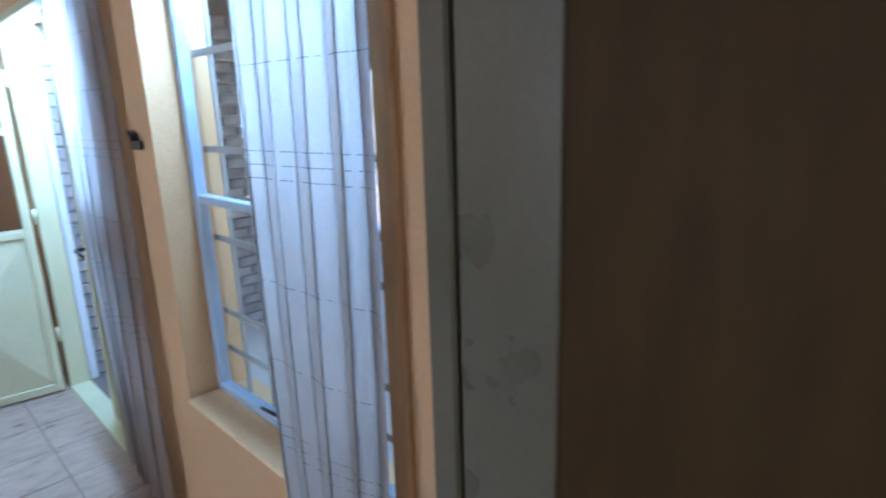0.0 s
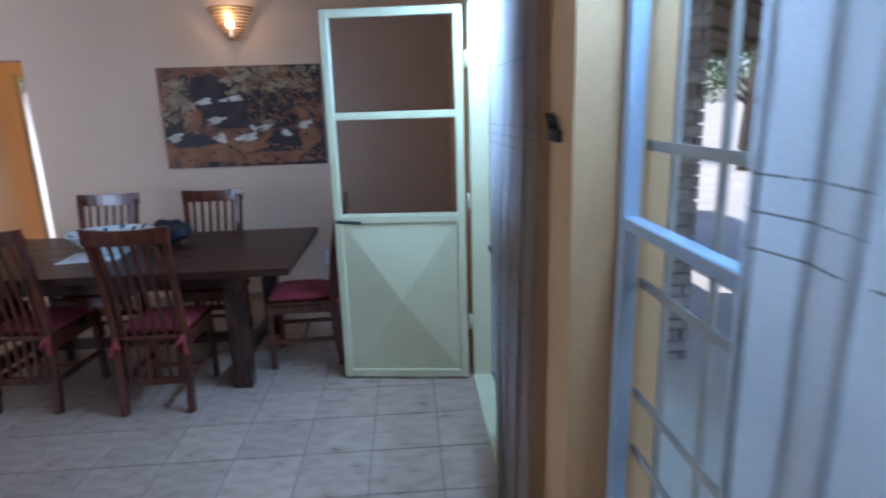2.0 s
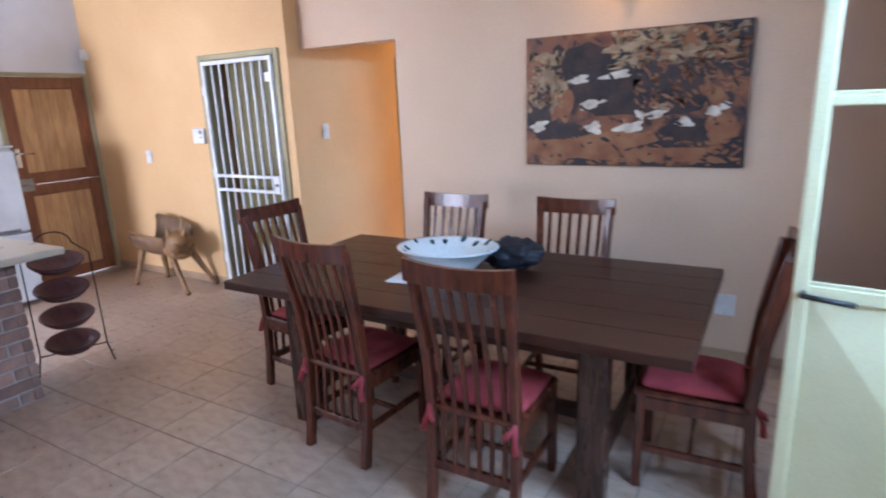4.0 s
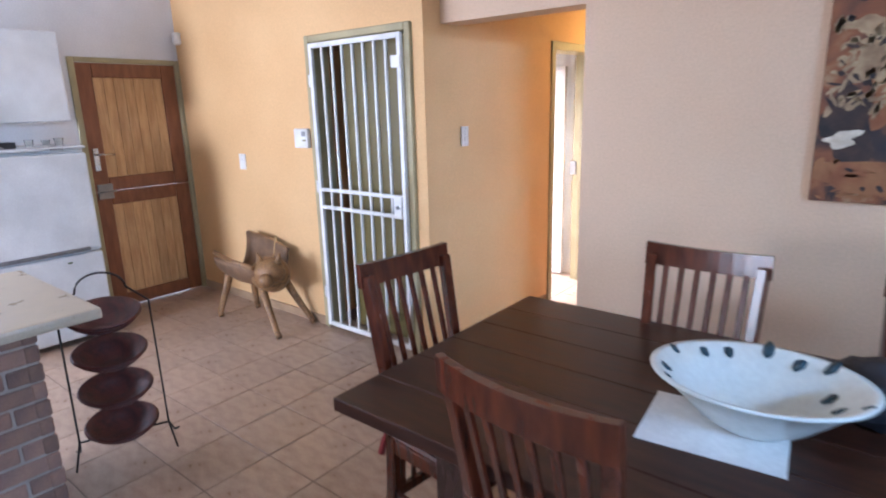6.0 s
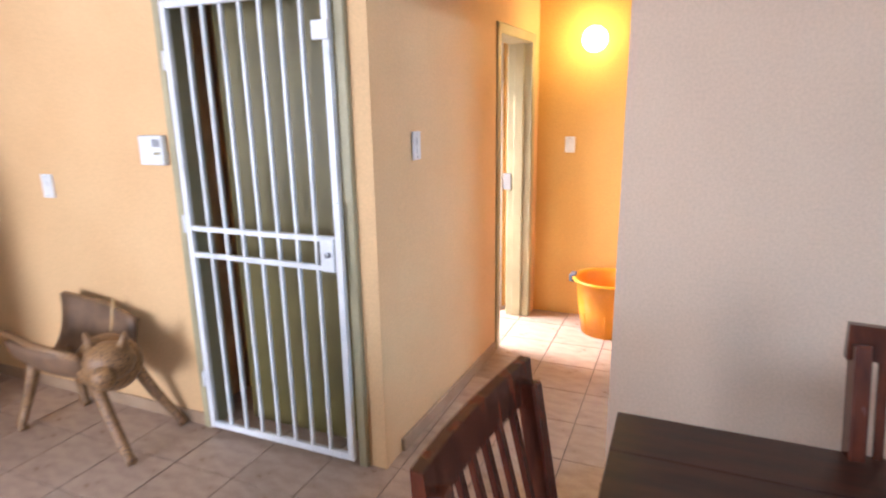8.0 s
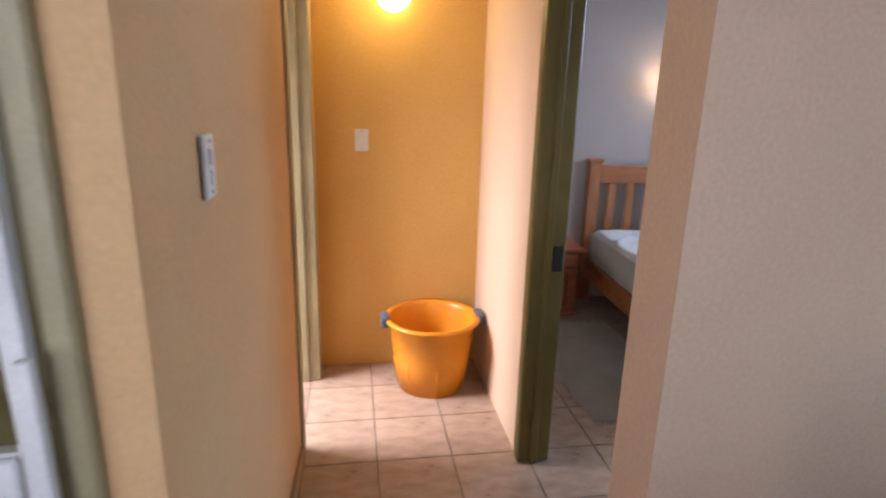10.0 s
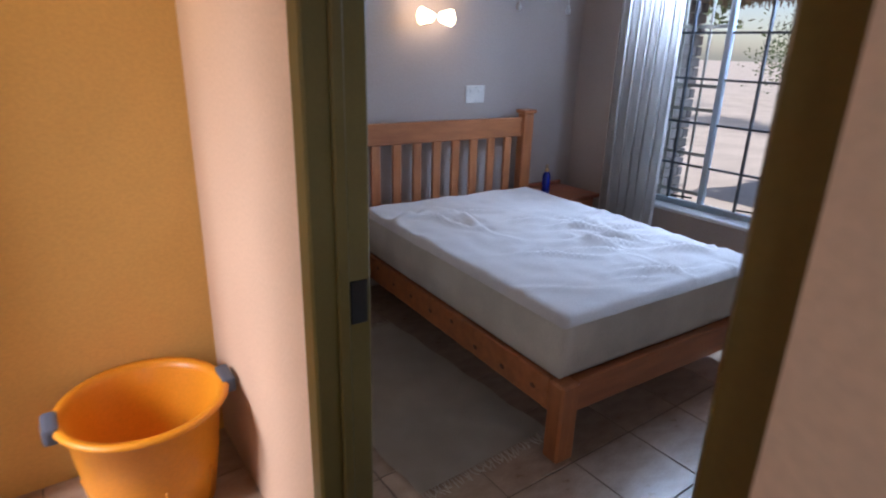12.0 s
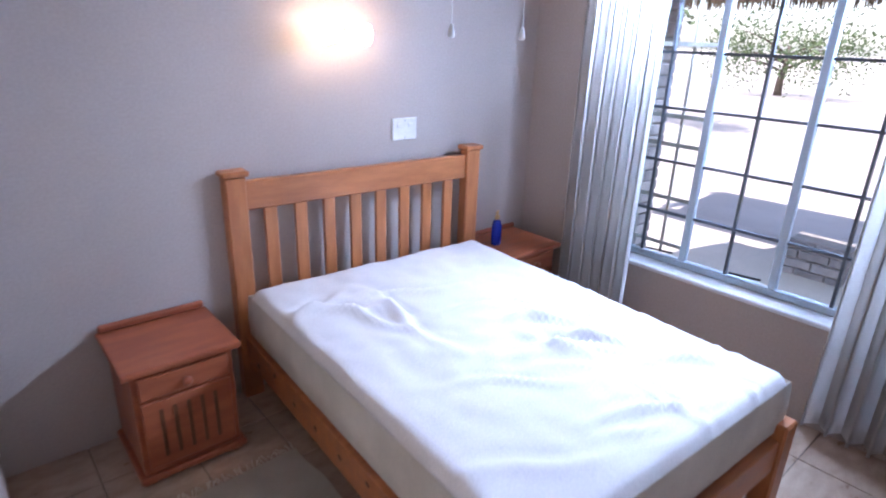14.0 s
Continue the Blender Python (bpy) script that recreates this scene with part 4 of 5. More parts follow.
part("housing", B(-.035, -.05, -.05, .035, 0, .05, bevel=.014, seg=2), M["plastic_white"], pr)
part("lens", B(-.022, -.056, -.035, .022, -.049, .005, bevel=.004), M["paper"], pr)

# ---- kitchen end ----
f = thing("fridge", "white two-door fridge standing against the kitchen wall", "fridge", (-5.48, 3.30, 0))
part("body", B(0, 0, .03, .50, .68, 1.385, bevel=.01), M["fridge"], f)
d1 = part("lower_door", B(.505, .003, .05, .56, .677, .655, bevel=.018, seg=3), M["fridge"], f)
d2 = part("upper_door", B(.505, .003, .668, .56, .677, 1.36, bevel=.018, seg=3), M["fridge"], f)
part("top_panel", B(.0, 0, 1.386, .555, .68, 1.405, bevel=.006), M["fridge"], f)
part("grip", B(.558, .03, .672, .572, .60, .70, bevel=.006), M["steel_grey"], d2, "grey door grip strip")
part("badge", B(.56, .44, .60, .563, .47, .612), M["leaf"], d1, "small green badge")
part("logo_bar", B(.556, .46, 1.385, .560, .54, 1.395), M["steel_grey"], f)
cb = thing("wall_cabinet", "white wall cabinet hanging above the fridge", "cabinet", (-5.5, 3.0, 1.57))
part("body", B(0, 0, 0, .33, 1.0, .60, bevel=.003), M["fridge"], cb)
for k in (0, 1):
    dr = part("door", B(.331, .002 + k * .5, .0, .35, .498 + k * .5, .60, bevel=.004), M["fridge"], cb)
    part("handle", T([(.352, .46 if k == 0 else .54, .08), (.375, .46 if k == 0 else .54, .09), (.375, .46 if k == 0 else .54, .17), (.352, .46 if k == 0 else .54, .18)], .006), M["chrome"], dr, "chrome handle", True)
cs = thing("candlestick", "dark turned candlestick standing on the fridge", "candlestick", (-5.12, 3.52, 1.405))
part("stem", LA([(.05, 0), (.05, .01), (.018, .025), (.012, .08), (.022, .10), (.012, .12), (.012, .19), (.026, .215), (.024, .23)], 16), M["steel_grey"], cs, smooth=True)
for yy, rr, hh in ((3.70, .028, .05), (3.80, .026, .045), (3.88, .03, .055)):
    g = thing("drinking_glass", "small clear glass standing on the fridge", "glass", (-5.10, yy, 1.405), group="glasses on the fridge")
    part("cup", LA([(rr * .8, 0), (rr, hh), (rr - .003, hh), (rr * .8 - .003, .004)], 16), M["glass"], g, smooth=True)
bx = solid("small_box", B(-5.2, 3.40, 1.405, -5.08, 3.62, 1.445, bevel=.004), M["black"], "flat dark box on top of the fridge", "box")

# brick counter
kc = thing("brick_counter", "brick kitchen counter base under a beige worktop", "counter", kind="")
part("core", B(-3.49, .9, 0, -2.955, 2.98, .875), M["mortar"], kc, "mortar")
wt = solid("worktop", B(-3.60, .85, .876, -2.69, 3.14, .918, bevel=.012, seg=2), M["worktop"], "smooth beige worktop on the brick counter", "worktop")

# four-tier basket stand
bs = thing("basket_stand", "wire stand holding four dark red wicker baskets", "basket stand", (-3.215, 3.325, 0), 66)
for sx in (-1, 1):
    part("upright", T([(sx * .215, -.05, .0), (sx * .19, 0, .12), (sx * .185, 0, .76), (sx * .10, 0, .84)], .005, 6), M["wire"], bs, smooth=True)
    part("foot", T([(sx * .19, 0, .12), (sx * .21, .12, .01), (sx * .23, .14, .006)], .005, 6), M["wire"], bs, smooth=True)
part("top_hoop", T([(.10 * math.cos(a), 0, .84 + .08 * math.sin(a)) for a in [math.pi * q / 12 for q in range(13)]], .005, 6), M["wire"], bs, smooth=True)
part("cross_bar", T([(-.19, 0, .12), (.19, 0, .12)], .005, 6), M["wire"], bs, smooth=True)
for j, z in enumerate((.13, .31, .49, .67)):
    bk = part("basket", LA([(.05, .0), (.06, .0), (.12, .035), (.165, .085), (.175, .09), (.165, .095), (.115, .045), (.05, .012)], 28, sx=.92, sy=.74), M["wicker"], bs, "oval dark wicker basket", True, at=pose(0, -.03, z, 17, 0, 0) @ Matrix.Diagonal((.97, 1.0, .9, 1)))
    for rr, zz in ((.09, .018), (.122, .036), (.146, .06), (.166, .086)):
        part("woven_rim", T([(rr * .94 * math.cos(a), rr * .76 * math.sin(a), zz) for a in [math.tau * q / 28 for q in range(29)]], .006, 5), M["wicker"], bk, smooth=True)

# carved animal chair by the wall
ch = thing("carved_animal_stool", "carved wooden stool in the shape of a spotted cat", "stool", (-4.22, 4.78, 0))
bm = bmesh.new()
nu, nv = 18, 8
outer = []
for j in range(nv + 1):
    x = -.34 + .52 * j / nv
    sc = .85 + .15 * math.sin(math.pi * j / nv)
    row = []
    for k in range(nu + 1):
        a = math.pi + math.pi * k / nu
        row.append(bm.verts.new((x, .19 * sc * math.cos(a), .51 + .20 * sc * math.sin(a) + .15 * max(0, (k - nu / 2) / (nu / 2)) ** 2 * (1 - .5 * j / nv))))
    outer.append(row)
for a, b2 in zip(outer, outer[1:]):
    for k in range(nu):
        bm.faces.new((a[k], a[k + 1], b2[k + 1], b2[k]))
bmesh.ops.recalc_face_normals(bm, faces=bm.faces)
bmesh.ops.solidify(bm, geom=bm.faces[:], thickness=.022)
part("hollow_body", bm, M["leather"], ch, "hollowed brown body", True)
part("side_rim", T([(-.34, -.15, .545), (-.1, -.17, .52), (.18, -.16, .50)], .018), M["spotted"], ch, smooth=True)
part("side_rim", T([(-.34, .165, .655), (-.1, .19, .625), (.18, .165, .575)], .012), M["spotted"], ch, smooth=True)
for px, py, qx, qy in ((-.27, -.08, -.40, -.13), (-.25, .10, -.34, .17), (.14, -.09, .38, -.14), (.16, .09, .33, .21)):
    part("leg", T([(px, py, .40), ((px + qx) / 2, (py + qy) / 2, .20), (qx, qy, .03), (qx + .03, qy - .01, .018)], [.034, .026, .022, .024], 10), M["spotted"], ch, "spotted carved leg", True)
hd = bmesh.new()
bmesh.ops.create_uvsphere(hd, u_segments=18, v_segments=12, radius=.105, matrix=Matrix.Translation((.27, -.08, .47)) @ Matrix.Diagonal((1.15, 1.0, .85, 1)))
bmesh.ops.create_uvsphere(hd, u_segments=12, v_segments=8, radius=.055, matrix=Matrix.Translation((.34, -.165, .435)))
part("head", hd, M["spotted"], ch, "spotted carved head", True)
for sy in (-1, 1):
    part("ear", T([(.27 + sy * .06, -.08 + sy * .03, .53), (.27 + sy * .085, -.08 + sy * .035, .61)], [.032, .008], 8), M["spotted"], ch, smooth=True)
part("neck", T([(.06, 0, .42), (.14, -.01, .42), (.24, -.03, .43), (.31, -.05, .45)], [.10, .135, .13, .09], 18), M["spotted"], ch, smooth=True)
part("tail", T([(-.02, .15, .42), (.0, .17, .56), (.02, .17, .66)], [.014, .012, .008], 8), M["gold_wood"], ch, smooth=True)

# ---- corridor ----
bk = thing("bucket", "orange plastic tub with grey rope grips on the floor", "bucket", (-1.99, 7.055, 0))
bk.matrix_basis = bk.matrix_basis @ Matrix.Diagonal((1.03, 1.03, 1.09, 1))
part("body", LA([(.165, .004), (.175, .0), (.20, .16), (.222, .345), (.245, .35), (.25, .358), (.243, .368), (.222, .366), (.212, .345), (.19, .16), (.165, .02), (.05, .016)], 48), M["bucket"], bk, smooth=True)
for sx in (-1, 1):
    part("grip", B(sx * .247 - .022, -.055, .325, sx * .247 + .022, .055, .376, bevel=.012, seg=2), M["slate_grip"], bk, "grey-blue grip")
part("cloth_inside", LA([(.10, .05), (.15, .06), (.12, .085), (.05, .09)], 20), M["rug"], bk, "pale cloth lying inside", True)
for k in range(8):
    a = math.tau * k / 8
    part("rim_rib", T([(.176 * math.cos(a), .176 * math.sin(a), .01), (.201 * math.cos(a), .201 * math.sin(a), .155)], .004, 5), M["bucket"], bk, smooth=True)
sd = thing("shower_screen", "white framed shower screen in the bathroom", "shower screen", (-3.28, 7.20, .02))
for x in (0, .36):
    part("upright", B(x, -.02, 0, x + .03, .02, 1.9, bevel=.004), M["white_steel"], sd)
for z in (0, 1.87):
    part("rail", B(.03, -.02, z, .36, .02, z + .03, bevel=.004), M["white_steel"], sd)
part("pane", B(.03, -.003, .03, .36, .003, 1.87), M["bath"], sd, "opaque white pane")

# ---- bedroom ----
bed = thing("bed", "orange pine double bed frame with slatted headboard", "bed", (.04, 8.235, 0), -2.8)
for sx in (-1, 1):
    p = part("head_post", B(sx * .66 - .045, -.035, 0, sx * .66 + .045, .035, 1.075, bevel=.006), M["pine"], bed)
    part("post_cap", B(sx * .66 - .058, -.048, 1.076, sx * .66 + .058, .045, 1.10, bevel=.006), M["pine"], p)
    part("foot_post", B(sx * .64 - .045, -1.865, 0, sx * .64 + .045, -1.785, .395 if sx > 0 else .335, bevel=.008), M["pine"], bed)
    part("side_rail", B(sx * .665 - .016, -1.785, .20, sx * .665 + .016, -.035, .335, bevel=.004), M["pine_h"], bed)
part("top_rail", B(-.615, -.018, .92, .615, .022, 1.05, bevel=.005), M["pine_h"], bed)
part("bottom_rail", B(-.615, -.016, .36, .615, .02, .46, bevel=.004), M["pine_h"], bed)
for k in range(8):
    x = -.615 + 1.23 * (k + .75) / 8.5
    part("slat", B(x - .030, -.010, .46, x + .030, .012, .92, bevel=.003), M["pine"], bed)
part("foot_rail", B(-.595, -1.85, .20, .595, -1.805, .335, bevel=.004), M["pine_h"], bed)
rnd = random.Random(8)
for k in range(9):
    x, z = rnd.choice(((-.663, None), (.66, None)))[0], rnd.uniform(.24, .30)
    kb = bmesh.new()
    yk = -1.7 + k * .19
    bmesh.ops.create_uvsphere(kb, u_segments=10, v_segments=6, radius=1, matrix=Matrix.Translation((-.682, yk, z)) @ Matrix.Diagonal((.0025, .016, .011, 1)))
    part("knot", kb, M["knot"], bed, "dark pine knot")


def mattress():
    bm = bmesh.new()
    nx, ny = 66, 88
    X, Y, ZT, ZB = .655, .87, .585, .338
    rnd = random.Random(3)
    creases = []
    for k in range(44):
        cx, cy = rnd.uniform(-.5, .62), rnd.uniform(-.85, .6)
        if k < 20:
            cx, cy = rnd.uniform(.0, .6), rnd.uniform(-.75, .1)
        an = rnd.gauss(-.55, .5)
        creases.append((cx, cy, math.cos(an), math.sin(an), rnd.uniform(.06, .26), rnd.uniform(.014, .028), rnd.uniform(.012, .026)))

    def relief(x, y):
        z = .010 * noise.noise(Vector((x * 5, y * 5, 1))) + .006 * noise.noise(Vector((x * 11, y * 11, 4)))
        for cx, cy, ca, sa, ln, wd, hh in creases:
            u, v = (x - cx) * ca + (y - cy) * sa, -(x - cx) * sa + (y - cy) * ca
            v += .02 * math.sin(u * 14)
            z += hh * math.exp(-(u / ln) ** 2) * (math.exp(-(v / wd) ** 2) - .7 * math.exp(-((v - 2 * wd) / wd) ** 2))
        return z

    rows = []
    for j in range(ny + 1):
        r = []
        for i in range(nx + 1):
            u, v = -1 + 2 * i / nx, -1 + 2 * j / ny
            x, y = u * X, v * Y
            ex, ey = max(0, abs(x) - (X - .05)) / .05, max(0, abs(y) - (Y - .05)) / .05
            drop = .05 * (1 - math.sqrt(max(0, 1 - min(1, ex * ex + ey * ey))))
            e = 1 - min(1, max(ex, ey))
            r.append(bm.verts.new((x, y, ZT - drop + relief(x, y) * (.25 + .75 * e))))
        rows.append(r)
    for a, b2 in zip(rows, rows[1:]):
        for i in range(nx):
            bm.faces.new((a[i], a[i + 1], b2[i + 1], b2[i]))
    m = thing("mattress", "bare white mattress with creased cover on the pine bed", "mattress", (.04, 8.235, 0), -2.8)
    tp = part("cover", bm, M["sheet"], m, "creased white cover", True, at=pose(-.01, -.95, 0))
    side = bmesh.new()
    ring = [(-X, -Y), (X, -Y), (X, Y), (-X, Y)]
    pts = []
    for k in range(4):
        (ax, ay), (cx, cy) = ring[k], ring[(k + 1) % 4]
        for q in range(20):
            t = q / 20
            pts.append((ax + (cx - ax) * t, ay + (cy - ay) * t))
    lay = []
    for z, inf in ((ZB, -.012), (ZB + .02, .004), (ZB + .10, .008), (ZB + .18, .004), (.55, .0)):
        lay.append([side.verts.new((px * (1 + inf / X), py * (1 + inf / Y), z + .003 * noise.noise(Vector((px * 9, py * 9, z * 9))))) for px, py in pts])
    for a, b2 in zip(lay, lay[1:]):
        for k in range(len(pts)):
            side.faces.new((a[k], a[(k + 1) % len(pts)], b2[(k + 1) % len(pts)], b2[k]))
    side.faces.new(lay[0][::-1])
    part("side_band", side, M["mattress_side"], m, "cream side of the mattress", True, at=pose(-.01, -.95, 0))
    return m


mattress()
part("slat_base", B(-.64, -1.80, .315, .64, -.04, .334), M["pine_h"], bed)


def nightstand(x, y, turn, label):
    n = thing("nightstand", label, "nightstand", (x, y, 0), turn, group="nightstands")
    part("carcass", B(-.185, -.185, .05, .185, .185, .485, bevel=.004), M["red_pine"], n)
    part("top", B(-.215, -.215, .486, .215, .19, .512, bevel=.008, seg=2), M["red_pine"], n)
    part("back_lip", B(-.205, .165, .513, .205, .188, .545, bevel=.008), M["red_pine"], n)
    d = part("drawer", B(-.165, -.199, .375, .165, -.186, .47, bevel=.005), M["red_pine"], n)
    part("knob", LA([(.008, 0), (.008, .012), (.018, .02), (.018, .03), (.008, .036)], 14), M["red_pine"], d, smooth=True, at=pose(0, -.199, .422, 90, 0, 0))
    dr = part("door", B(-.165, -.197, .075, .165, -.186, .362, bevel=.004), M["red_pine"], n)
    for k in range(5):
        x0 = -.10 + k * .05
        part("slot", B(x0 - .007, -.199, .115, x0 + .007, -.1965, .325), M["knot"], dr, "dark slot")
    part("plinth", B(-.205, -.205, .02, .205, .185, .05, bevel=.006), M["red_pine"], n)
    for sx in (-1, 1):
        for sy in (-1, 1):
            part("foot", B(sx * .17 - .02, sy * .16 - .02, 0, sx * .17 + .02, sy * .16 + .02, .02), M["red_pine"], n)
    return n


nightstand(-1.005, 8.10, 0, "reddish pine nightstand with drawer and slotted door")
nightstand(.975, 8.095, 0, "reddish pine nightstand beside the window curtain")
bo = thing("pump_bottle", "blue plastic pump bottle with yellow cap on the nightstand", "bottle", (.845, 8.10, .512))
part("body", LA([(.028, 0), (.03, .006), (.03, .12), (.022, .145), (.012, .155)], 20), M["blue_bottle"], bo, smooth=True)
part("cap", LA([(.014, .155), (.014, .178), (.006, .182), (.006, .20)], 14), M["gold_wood"], bo, "yellow pump cap", True)
part("spout", T([(0, 0, .20), (0, -.005, .205), (-.03, -.02, .203)], .006), M["gold_wood"], bo, smooth=True)

rg = thing("rug", "cream woven cotton rug with fringe on the bedroom floor", "rug", (-.95, 7.16, .001), 2)
bm = bmesh.new()
nx, ny = 14, 28
rows = []
for j in range(ny + 1):
    rows.append([bm.verts.new((-.32 + .64 * i / nx + .006 * math.sin(j * .9), -.59 + 1.18 * j / ny, .009 + .003 * noise.noise(Vector((i * .6, j * .5, 2))))) for i in range(nx + 1)])
for a, b2 in zip(rows, rows[1:]):
    for i in range(nx):
        bm.faces.new((a[i], a[i + 1], b2[i + 1], b2[i]))
bmesh.ops.solidify(bm, geom=bm.faces[:], thickness=.008)
part("weave", bm, M["rug"], rg)
fb = bmesh.new()
rnd = random.Random(11)
for s in (-1, 1):
    for k in range(44):
        x = -.31 + .62 * k / 43
        tube(fb, [(x, s * .585, .006), (x + rnd.uniform(-.008, .008), s * .61, .005), (x + rnd.uniform(-.018, .018), s * (.625 + rnd.uniform(0, .02)), .004)], .0022, 4)
tagged(part("fringe", fb, M["rug"], rg, "short cotton fringe"), kind="stuff")
for nm, x in (("fan_pull_cord", -.26), ("fan_pull_cord", .06)):
    c = thing(nm, "thin pull cord with white end under the ceiling fan", "pull cord", (x, 7.3, 1.66), group="fan pull cords")
    part("cord", T([(0, 0, .03), (0, 0, H - 1.66 - .001)], .0016, 5), M["plastic_white"], c)
    part("end", LA([(.004, .035), (.011, .012), (.012, 0), (.006, -.006)], 12), M["plastic_white"], c, smooth=True)

# ---- outside ----
ground = structure("ground", B(-150, -150, -.30, 250, 250, -.13), M["paving"], "pale dry sandy ground", "ground")
structure("veranda_slab", B(1.84, -3, -.128, 4.4, 9.5, -.03, bevel=.01), M["paving"], "pale concrete veranda floor", "pavement")
rf = thing("veranda_roof", "thatched veranda roof with timber poles", "roof", kind="structure")
bm = bmesh.new()
for k in range(60):
    y = -3 + k * .21
    bar(bm, (1.7, y, 2.98), (4.2, y + .02, 2.12 + .03 * math.sin(k * 1.7)), .215, .16, 0)
part("thatch", bm, M["thatch"], rf)
fb = bmesh.new()
rnd = random.Random(31)
for k in range(900):
    y, x = -3 + 12.6 * k / 900, rnd.uniform(4.1, 4.26)
    tube(fb, [(x, y, 2.14), (x + rnd.uniform(-.01, .04), y + rnd.uniform(-.02, .02), rnd.uniform(1.96, 2.02))], [.016, .005], 4)
tagged(part("eave_fringe", fb, M["thatch"], rf, "ragged reed ends"), kind="stuff")
for y in (-1.5, 9.3):
    part("pole", T([(4.0, y, -.03), (4.0, y, 2.12)], [.075, .065], 10), M["bark"], rf, smooth=True)


def brick_mesh(name, l, h, d, material):
    return mesh_of(name, B(-l / 2, -d / 2, -h / 2, l / 2, d / 2, h / 2, bevel=.006), material)


BR = brick_mesh("brick", .212, .066, .05, M["brick"])
SB = brick_mesh("brick", .212, .066, .05, M["stone_brick"])


def lay(parent, me, p0, along, length, z0, courses, face, seed):
    """Courses of bricks on one face: from p0 along a unit direction."""
    r = random.Random(seed)
    a = Vector(along)
    turn = math.atan2(a.y, a.x)
    for c in range(courses):
        z = z0 + .038 + c * .0765
        s = .111 * (c % 2)
        x = -s
        while x < length - .02:
            lo, hi = max(x, 0), min(x + .212, length)
            if hi - lo > .04:
                m = Vector(p0) + a * (lo + hi) / 2
                o = new("brick", me)
                o.parent = parent
                o.matrix_basis = Matrix.Translation((m.x, m.y, z + r.uniform(-.002, .002))) @ Matrix.Rotation(turn + r.uniform(-.012, .012), 4, 'Z') @ Matrix.Diagonal(((hi - lo) / .212, 1, 1, 1))
            x += .222


lay(kc, BR, (-2.974, .87, 0), (0, 1, 0), 2.12, 0, 11, 1, 1)
lay(kc, BR, (-3.49, 2.961, 0), (1, 0, 0), .55, 0, 11, 1, 2)


def pier(name, label, x0, y0, x1, y1, courses, seed):
    p = thing(name, label, "brick pier", kind="structure")
    part("core", B(x0 + .02, y0 + .02, -.14, x1 - .02, y1 - .02, courses * .0765 - .13), M["mortar"], p, "mortar")
    lay(p, SB, (x0, y0 + .02, 0), (1, 0, 0), x1 - x0, -.13, courses, 1, seed)
    lay(p, SB, (x0 + .02, y0, 0), (0, 1, 0), y1 - y0, -.13, courses, 1, seed + 1)
    return p


pier("brick_pier", "grey brick pier beside the glazed doors", 1.76, 3.497, 2.25, 3.80, 33, 4)
pier("brick_pier", "grey brick veranda pier seen through the window", 2.62, 3.60, 3.0, 3.85, 32, 6)
pier("brick_wing", "grey brick wall beside the bedroom window", 1.54, 7.86, 2.15, 8.10, 33, 8)
pier("garden_wall", "low grey brick garden wall", 3.40, 6.93, 3.68, 7.36, 5, 10)


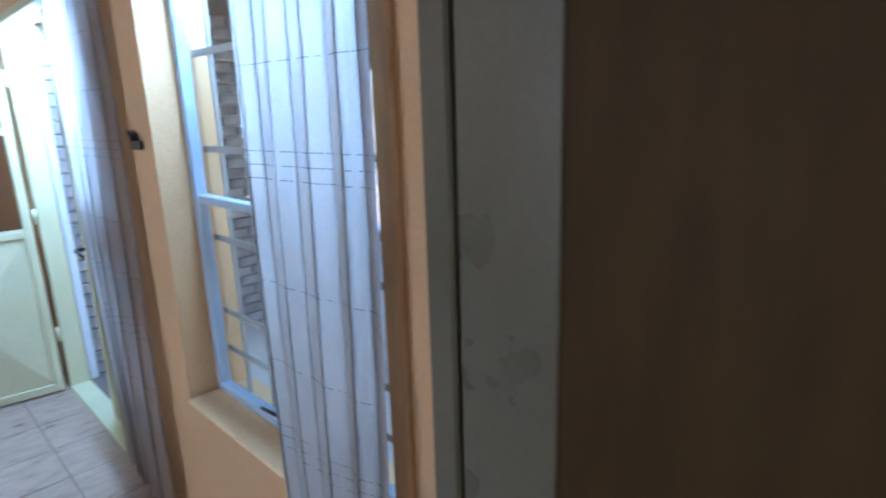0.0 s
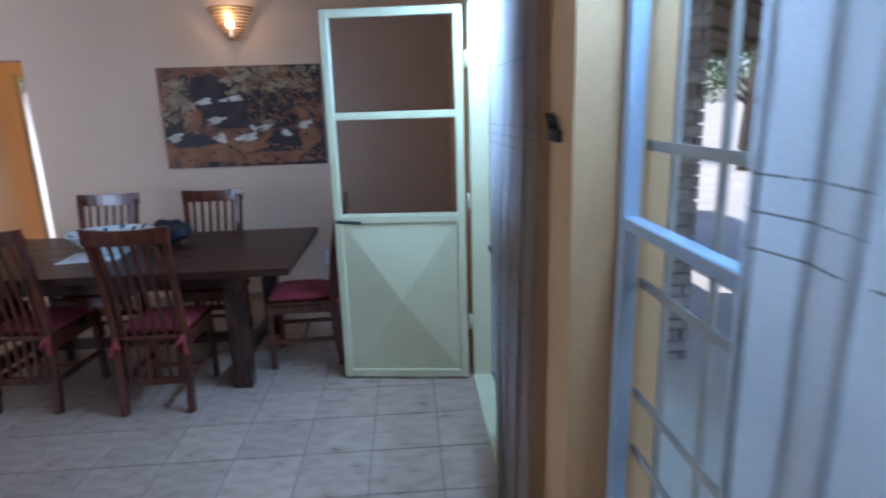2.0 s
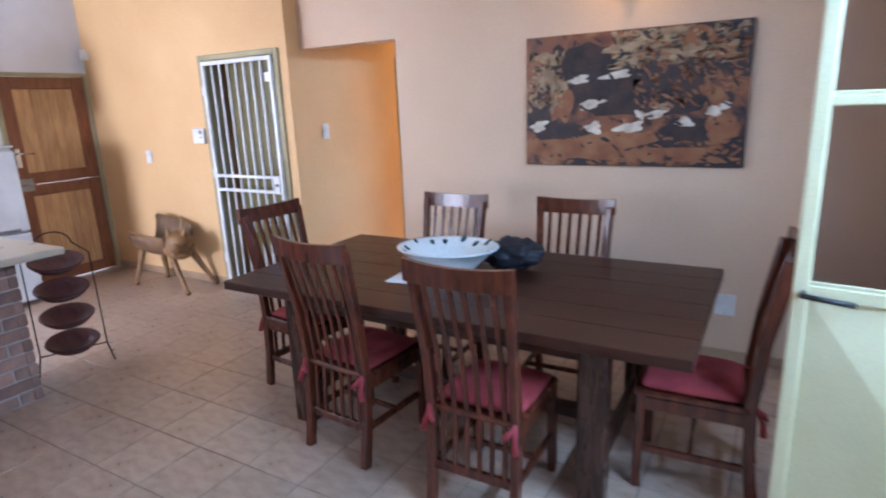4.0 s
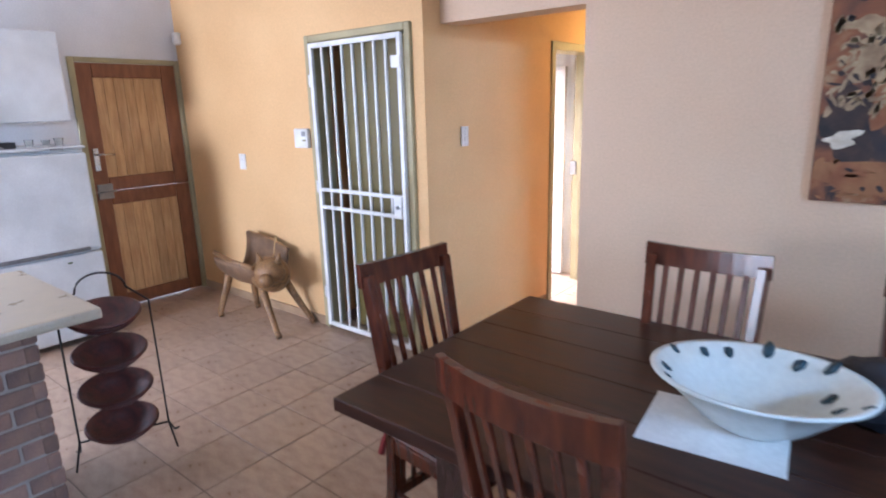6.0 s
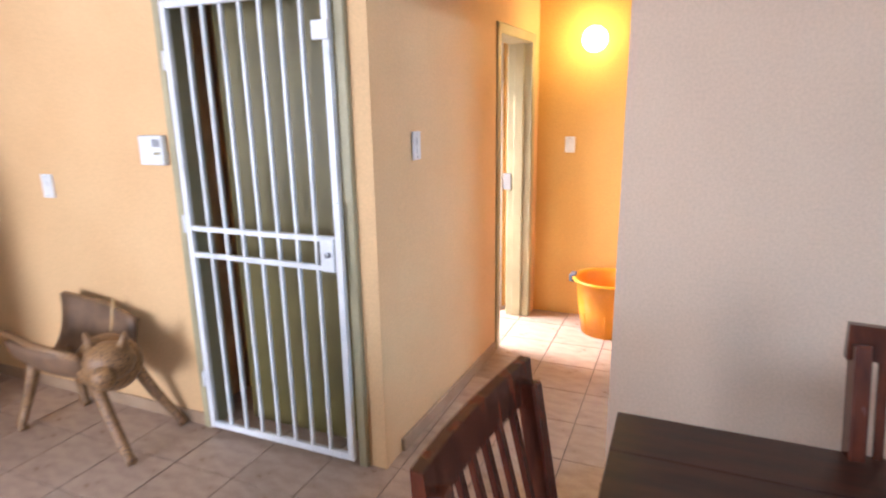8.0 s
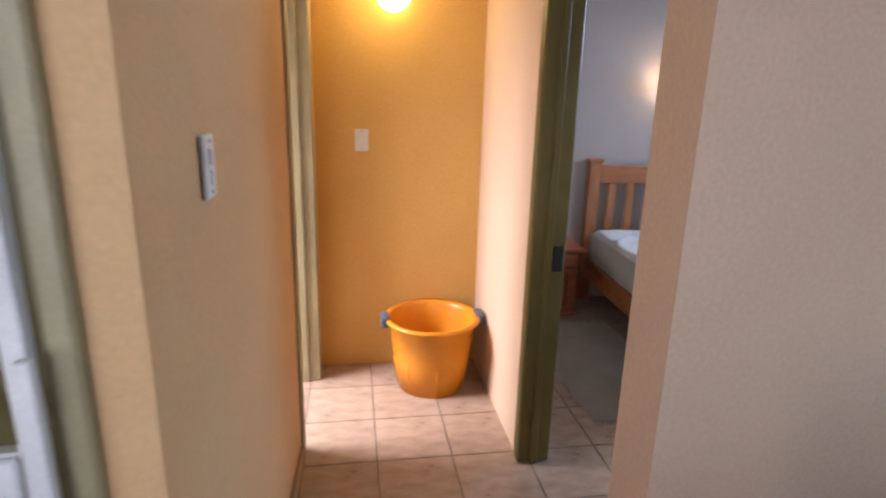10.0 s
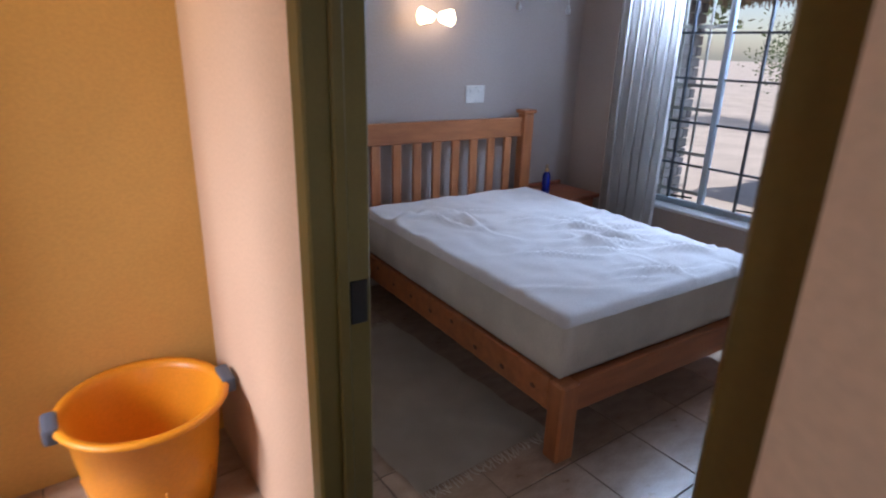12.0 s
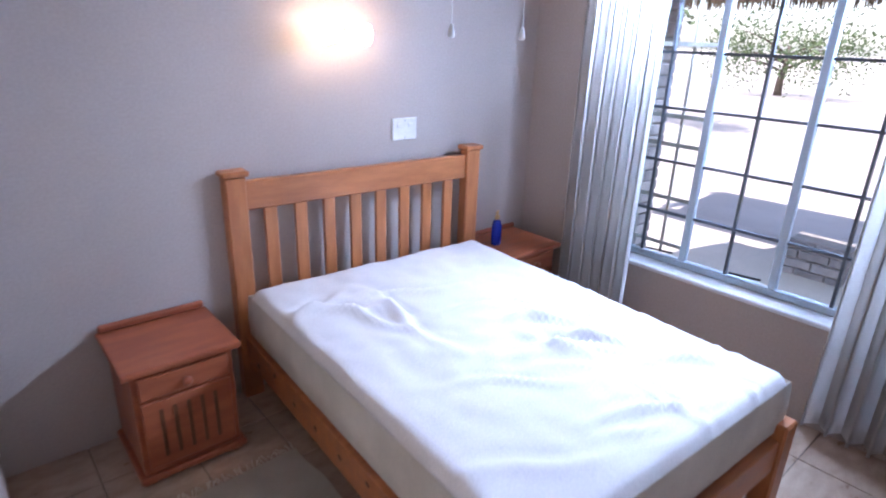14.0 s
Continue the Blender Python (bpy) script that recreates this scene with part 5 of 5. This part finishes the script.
def tree(x, y, h, r, seed, label):
    rn = random.Random(seed)
    t = thing("tree", label, "tree", (x, y, -.13), group="garden trees")
    tr = bmesh.new()
    tube(tr, [(0, 0, 0), (.1, .05, h * .25), (.05, -.08, h * .5), (.15, 0, h * .72)], [.16, .13, .10, .05], 9)
    tips = []
    for k in range(9):
        a, zz = rn.uniform(0, math.tau), h * rn.uniform(.28, .6)
        e = Vector((math.cos(a) * r * rn.uniform(.5, .9), math.sin(a) * r * rn.uniform(.5, .9), zz + h * rn.uniform(.12, .32)))
        tube(tr, [(.06, 0, zz), (e.x * .5, e.y * .5, (zz + e.z) / 2 + .1), e], [.06, .04, .015], 6)
        tips.append(e)
    tips += [Vector((.1, 0, h * .8))]
    part("trunk", tr, M["bark"], t, smooth=True)
    vs, fs = [], []
    for k in range(2600):
        c = rn.choice(tips) + Vector((rn.gauss(0, .36), rn.gauss(0, .36), rn.gauss(0, .30))) * r * .55
        a = Vector((rn.gauss(0, 1), rn.gauss(0, 1), rn.gauss(0, 1))).normalized() * rn.uniform(.06, .12)
        b2 = a.cross(Vector((rn.gauss(0, 1), rn.gauss(0, 1), rn.gauss(0, 1)))).normalized() * .04
        i0 = len(vs)
        vs += [c - a, c + b2, c + a, c - b2]
        fs.append((i0, i0 + 1, i0 + 2, i0 + 3))
    me = bpy.data.meshes.new("crown")
    me.from_pydata([tuple(v) for v in vs], [], fs)
    me.materials.append(M["leaf"])
    cr = new("crown", me)
    cr.parent = t
    tagged(cr, "loose green leaves", kind="stuff")
    return t


for k, (x, y, h, r) in enumerate(((24, 15.2, 2.6, 3.2), (9.5, 14, 4.5, 2.0), (13, 20, 6, 2.8), (8.0, 17.5, 4, 1.9))):
    tree(x, y, h, r, 20 + k, "leafy green garden tree beyond the veranda")

# ---- floor tiles ----
P = .332
TM = mesh_of("tile", B(-P / 2 + .0028, -P / 2 + .0028, -.008, P / 2 - .0028, P / 2 - .0028, 0, bevel=.0012), M["tile"])
rest = bmesh.new()
count = 0
X0, Y0 = -2.98, 4.06
for i in range(-9, 15):
    for j in range(-19, 14):
        x, y = X0 + (i + .5) * P, Y0 + (j + .5) * P
        if x < -5.6 or x > 1.75 or y < -1.9 or y > 8.4:
            continue
        if y > 5.4 and x < -4.3:
            continue
        if count < 300 and y > 2.1 and not (x < -3.1 and y < 3.0):
            o = new("tile", TM)
            o.parent = floor
            o.matrix_basis = pose(x, y, 0, random.uniform(-.12, .12), random.uniform(-.12, .12), random.choice((0, 180)))
            count += 1
        else:
            box(rest, x - P / 2 + .0028, y - P / 2 + .0028, -.008, x + P / 2 - .0028, y + P / 2 - .0028, 0)
tagged(part("tiles", rest, M["tile"], floor), kind="stuff")
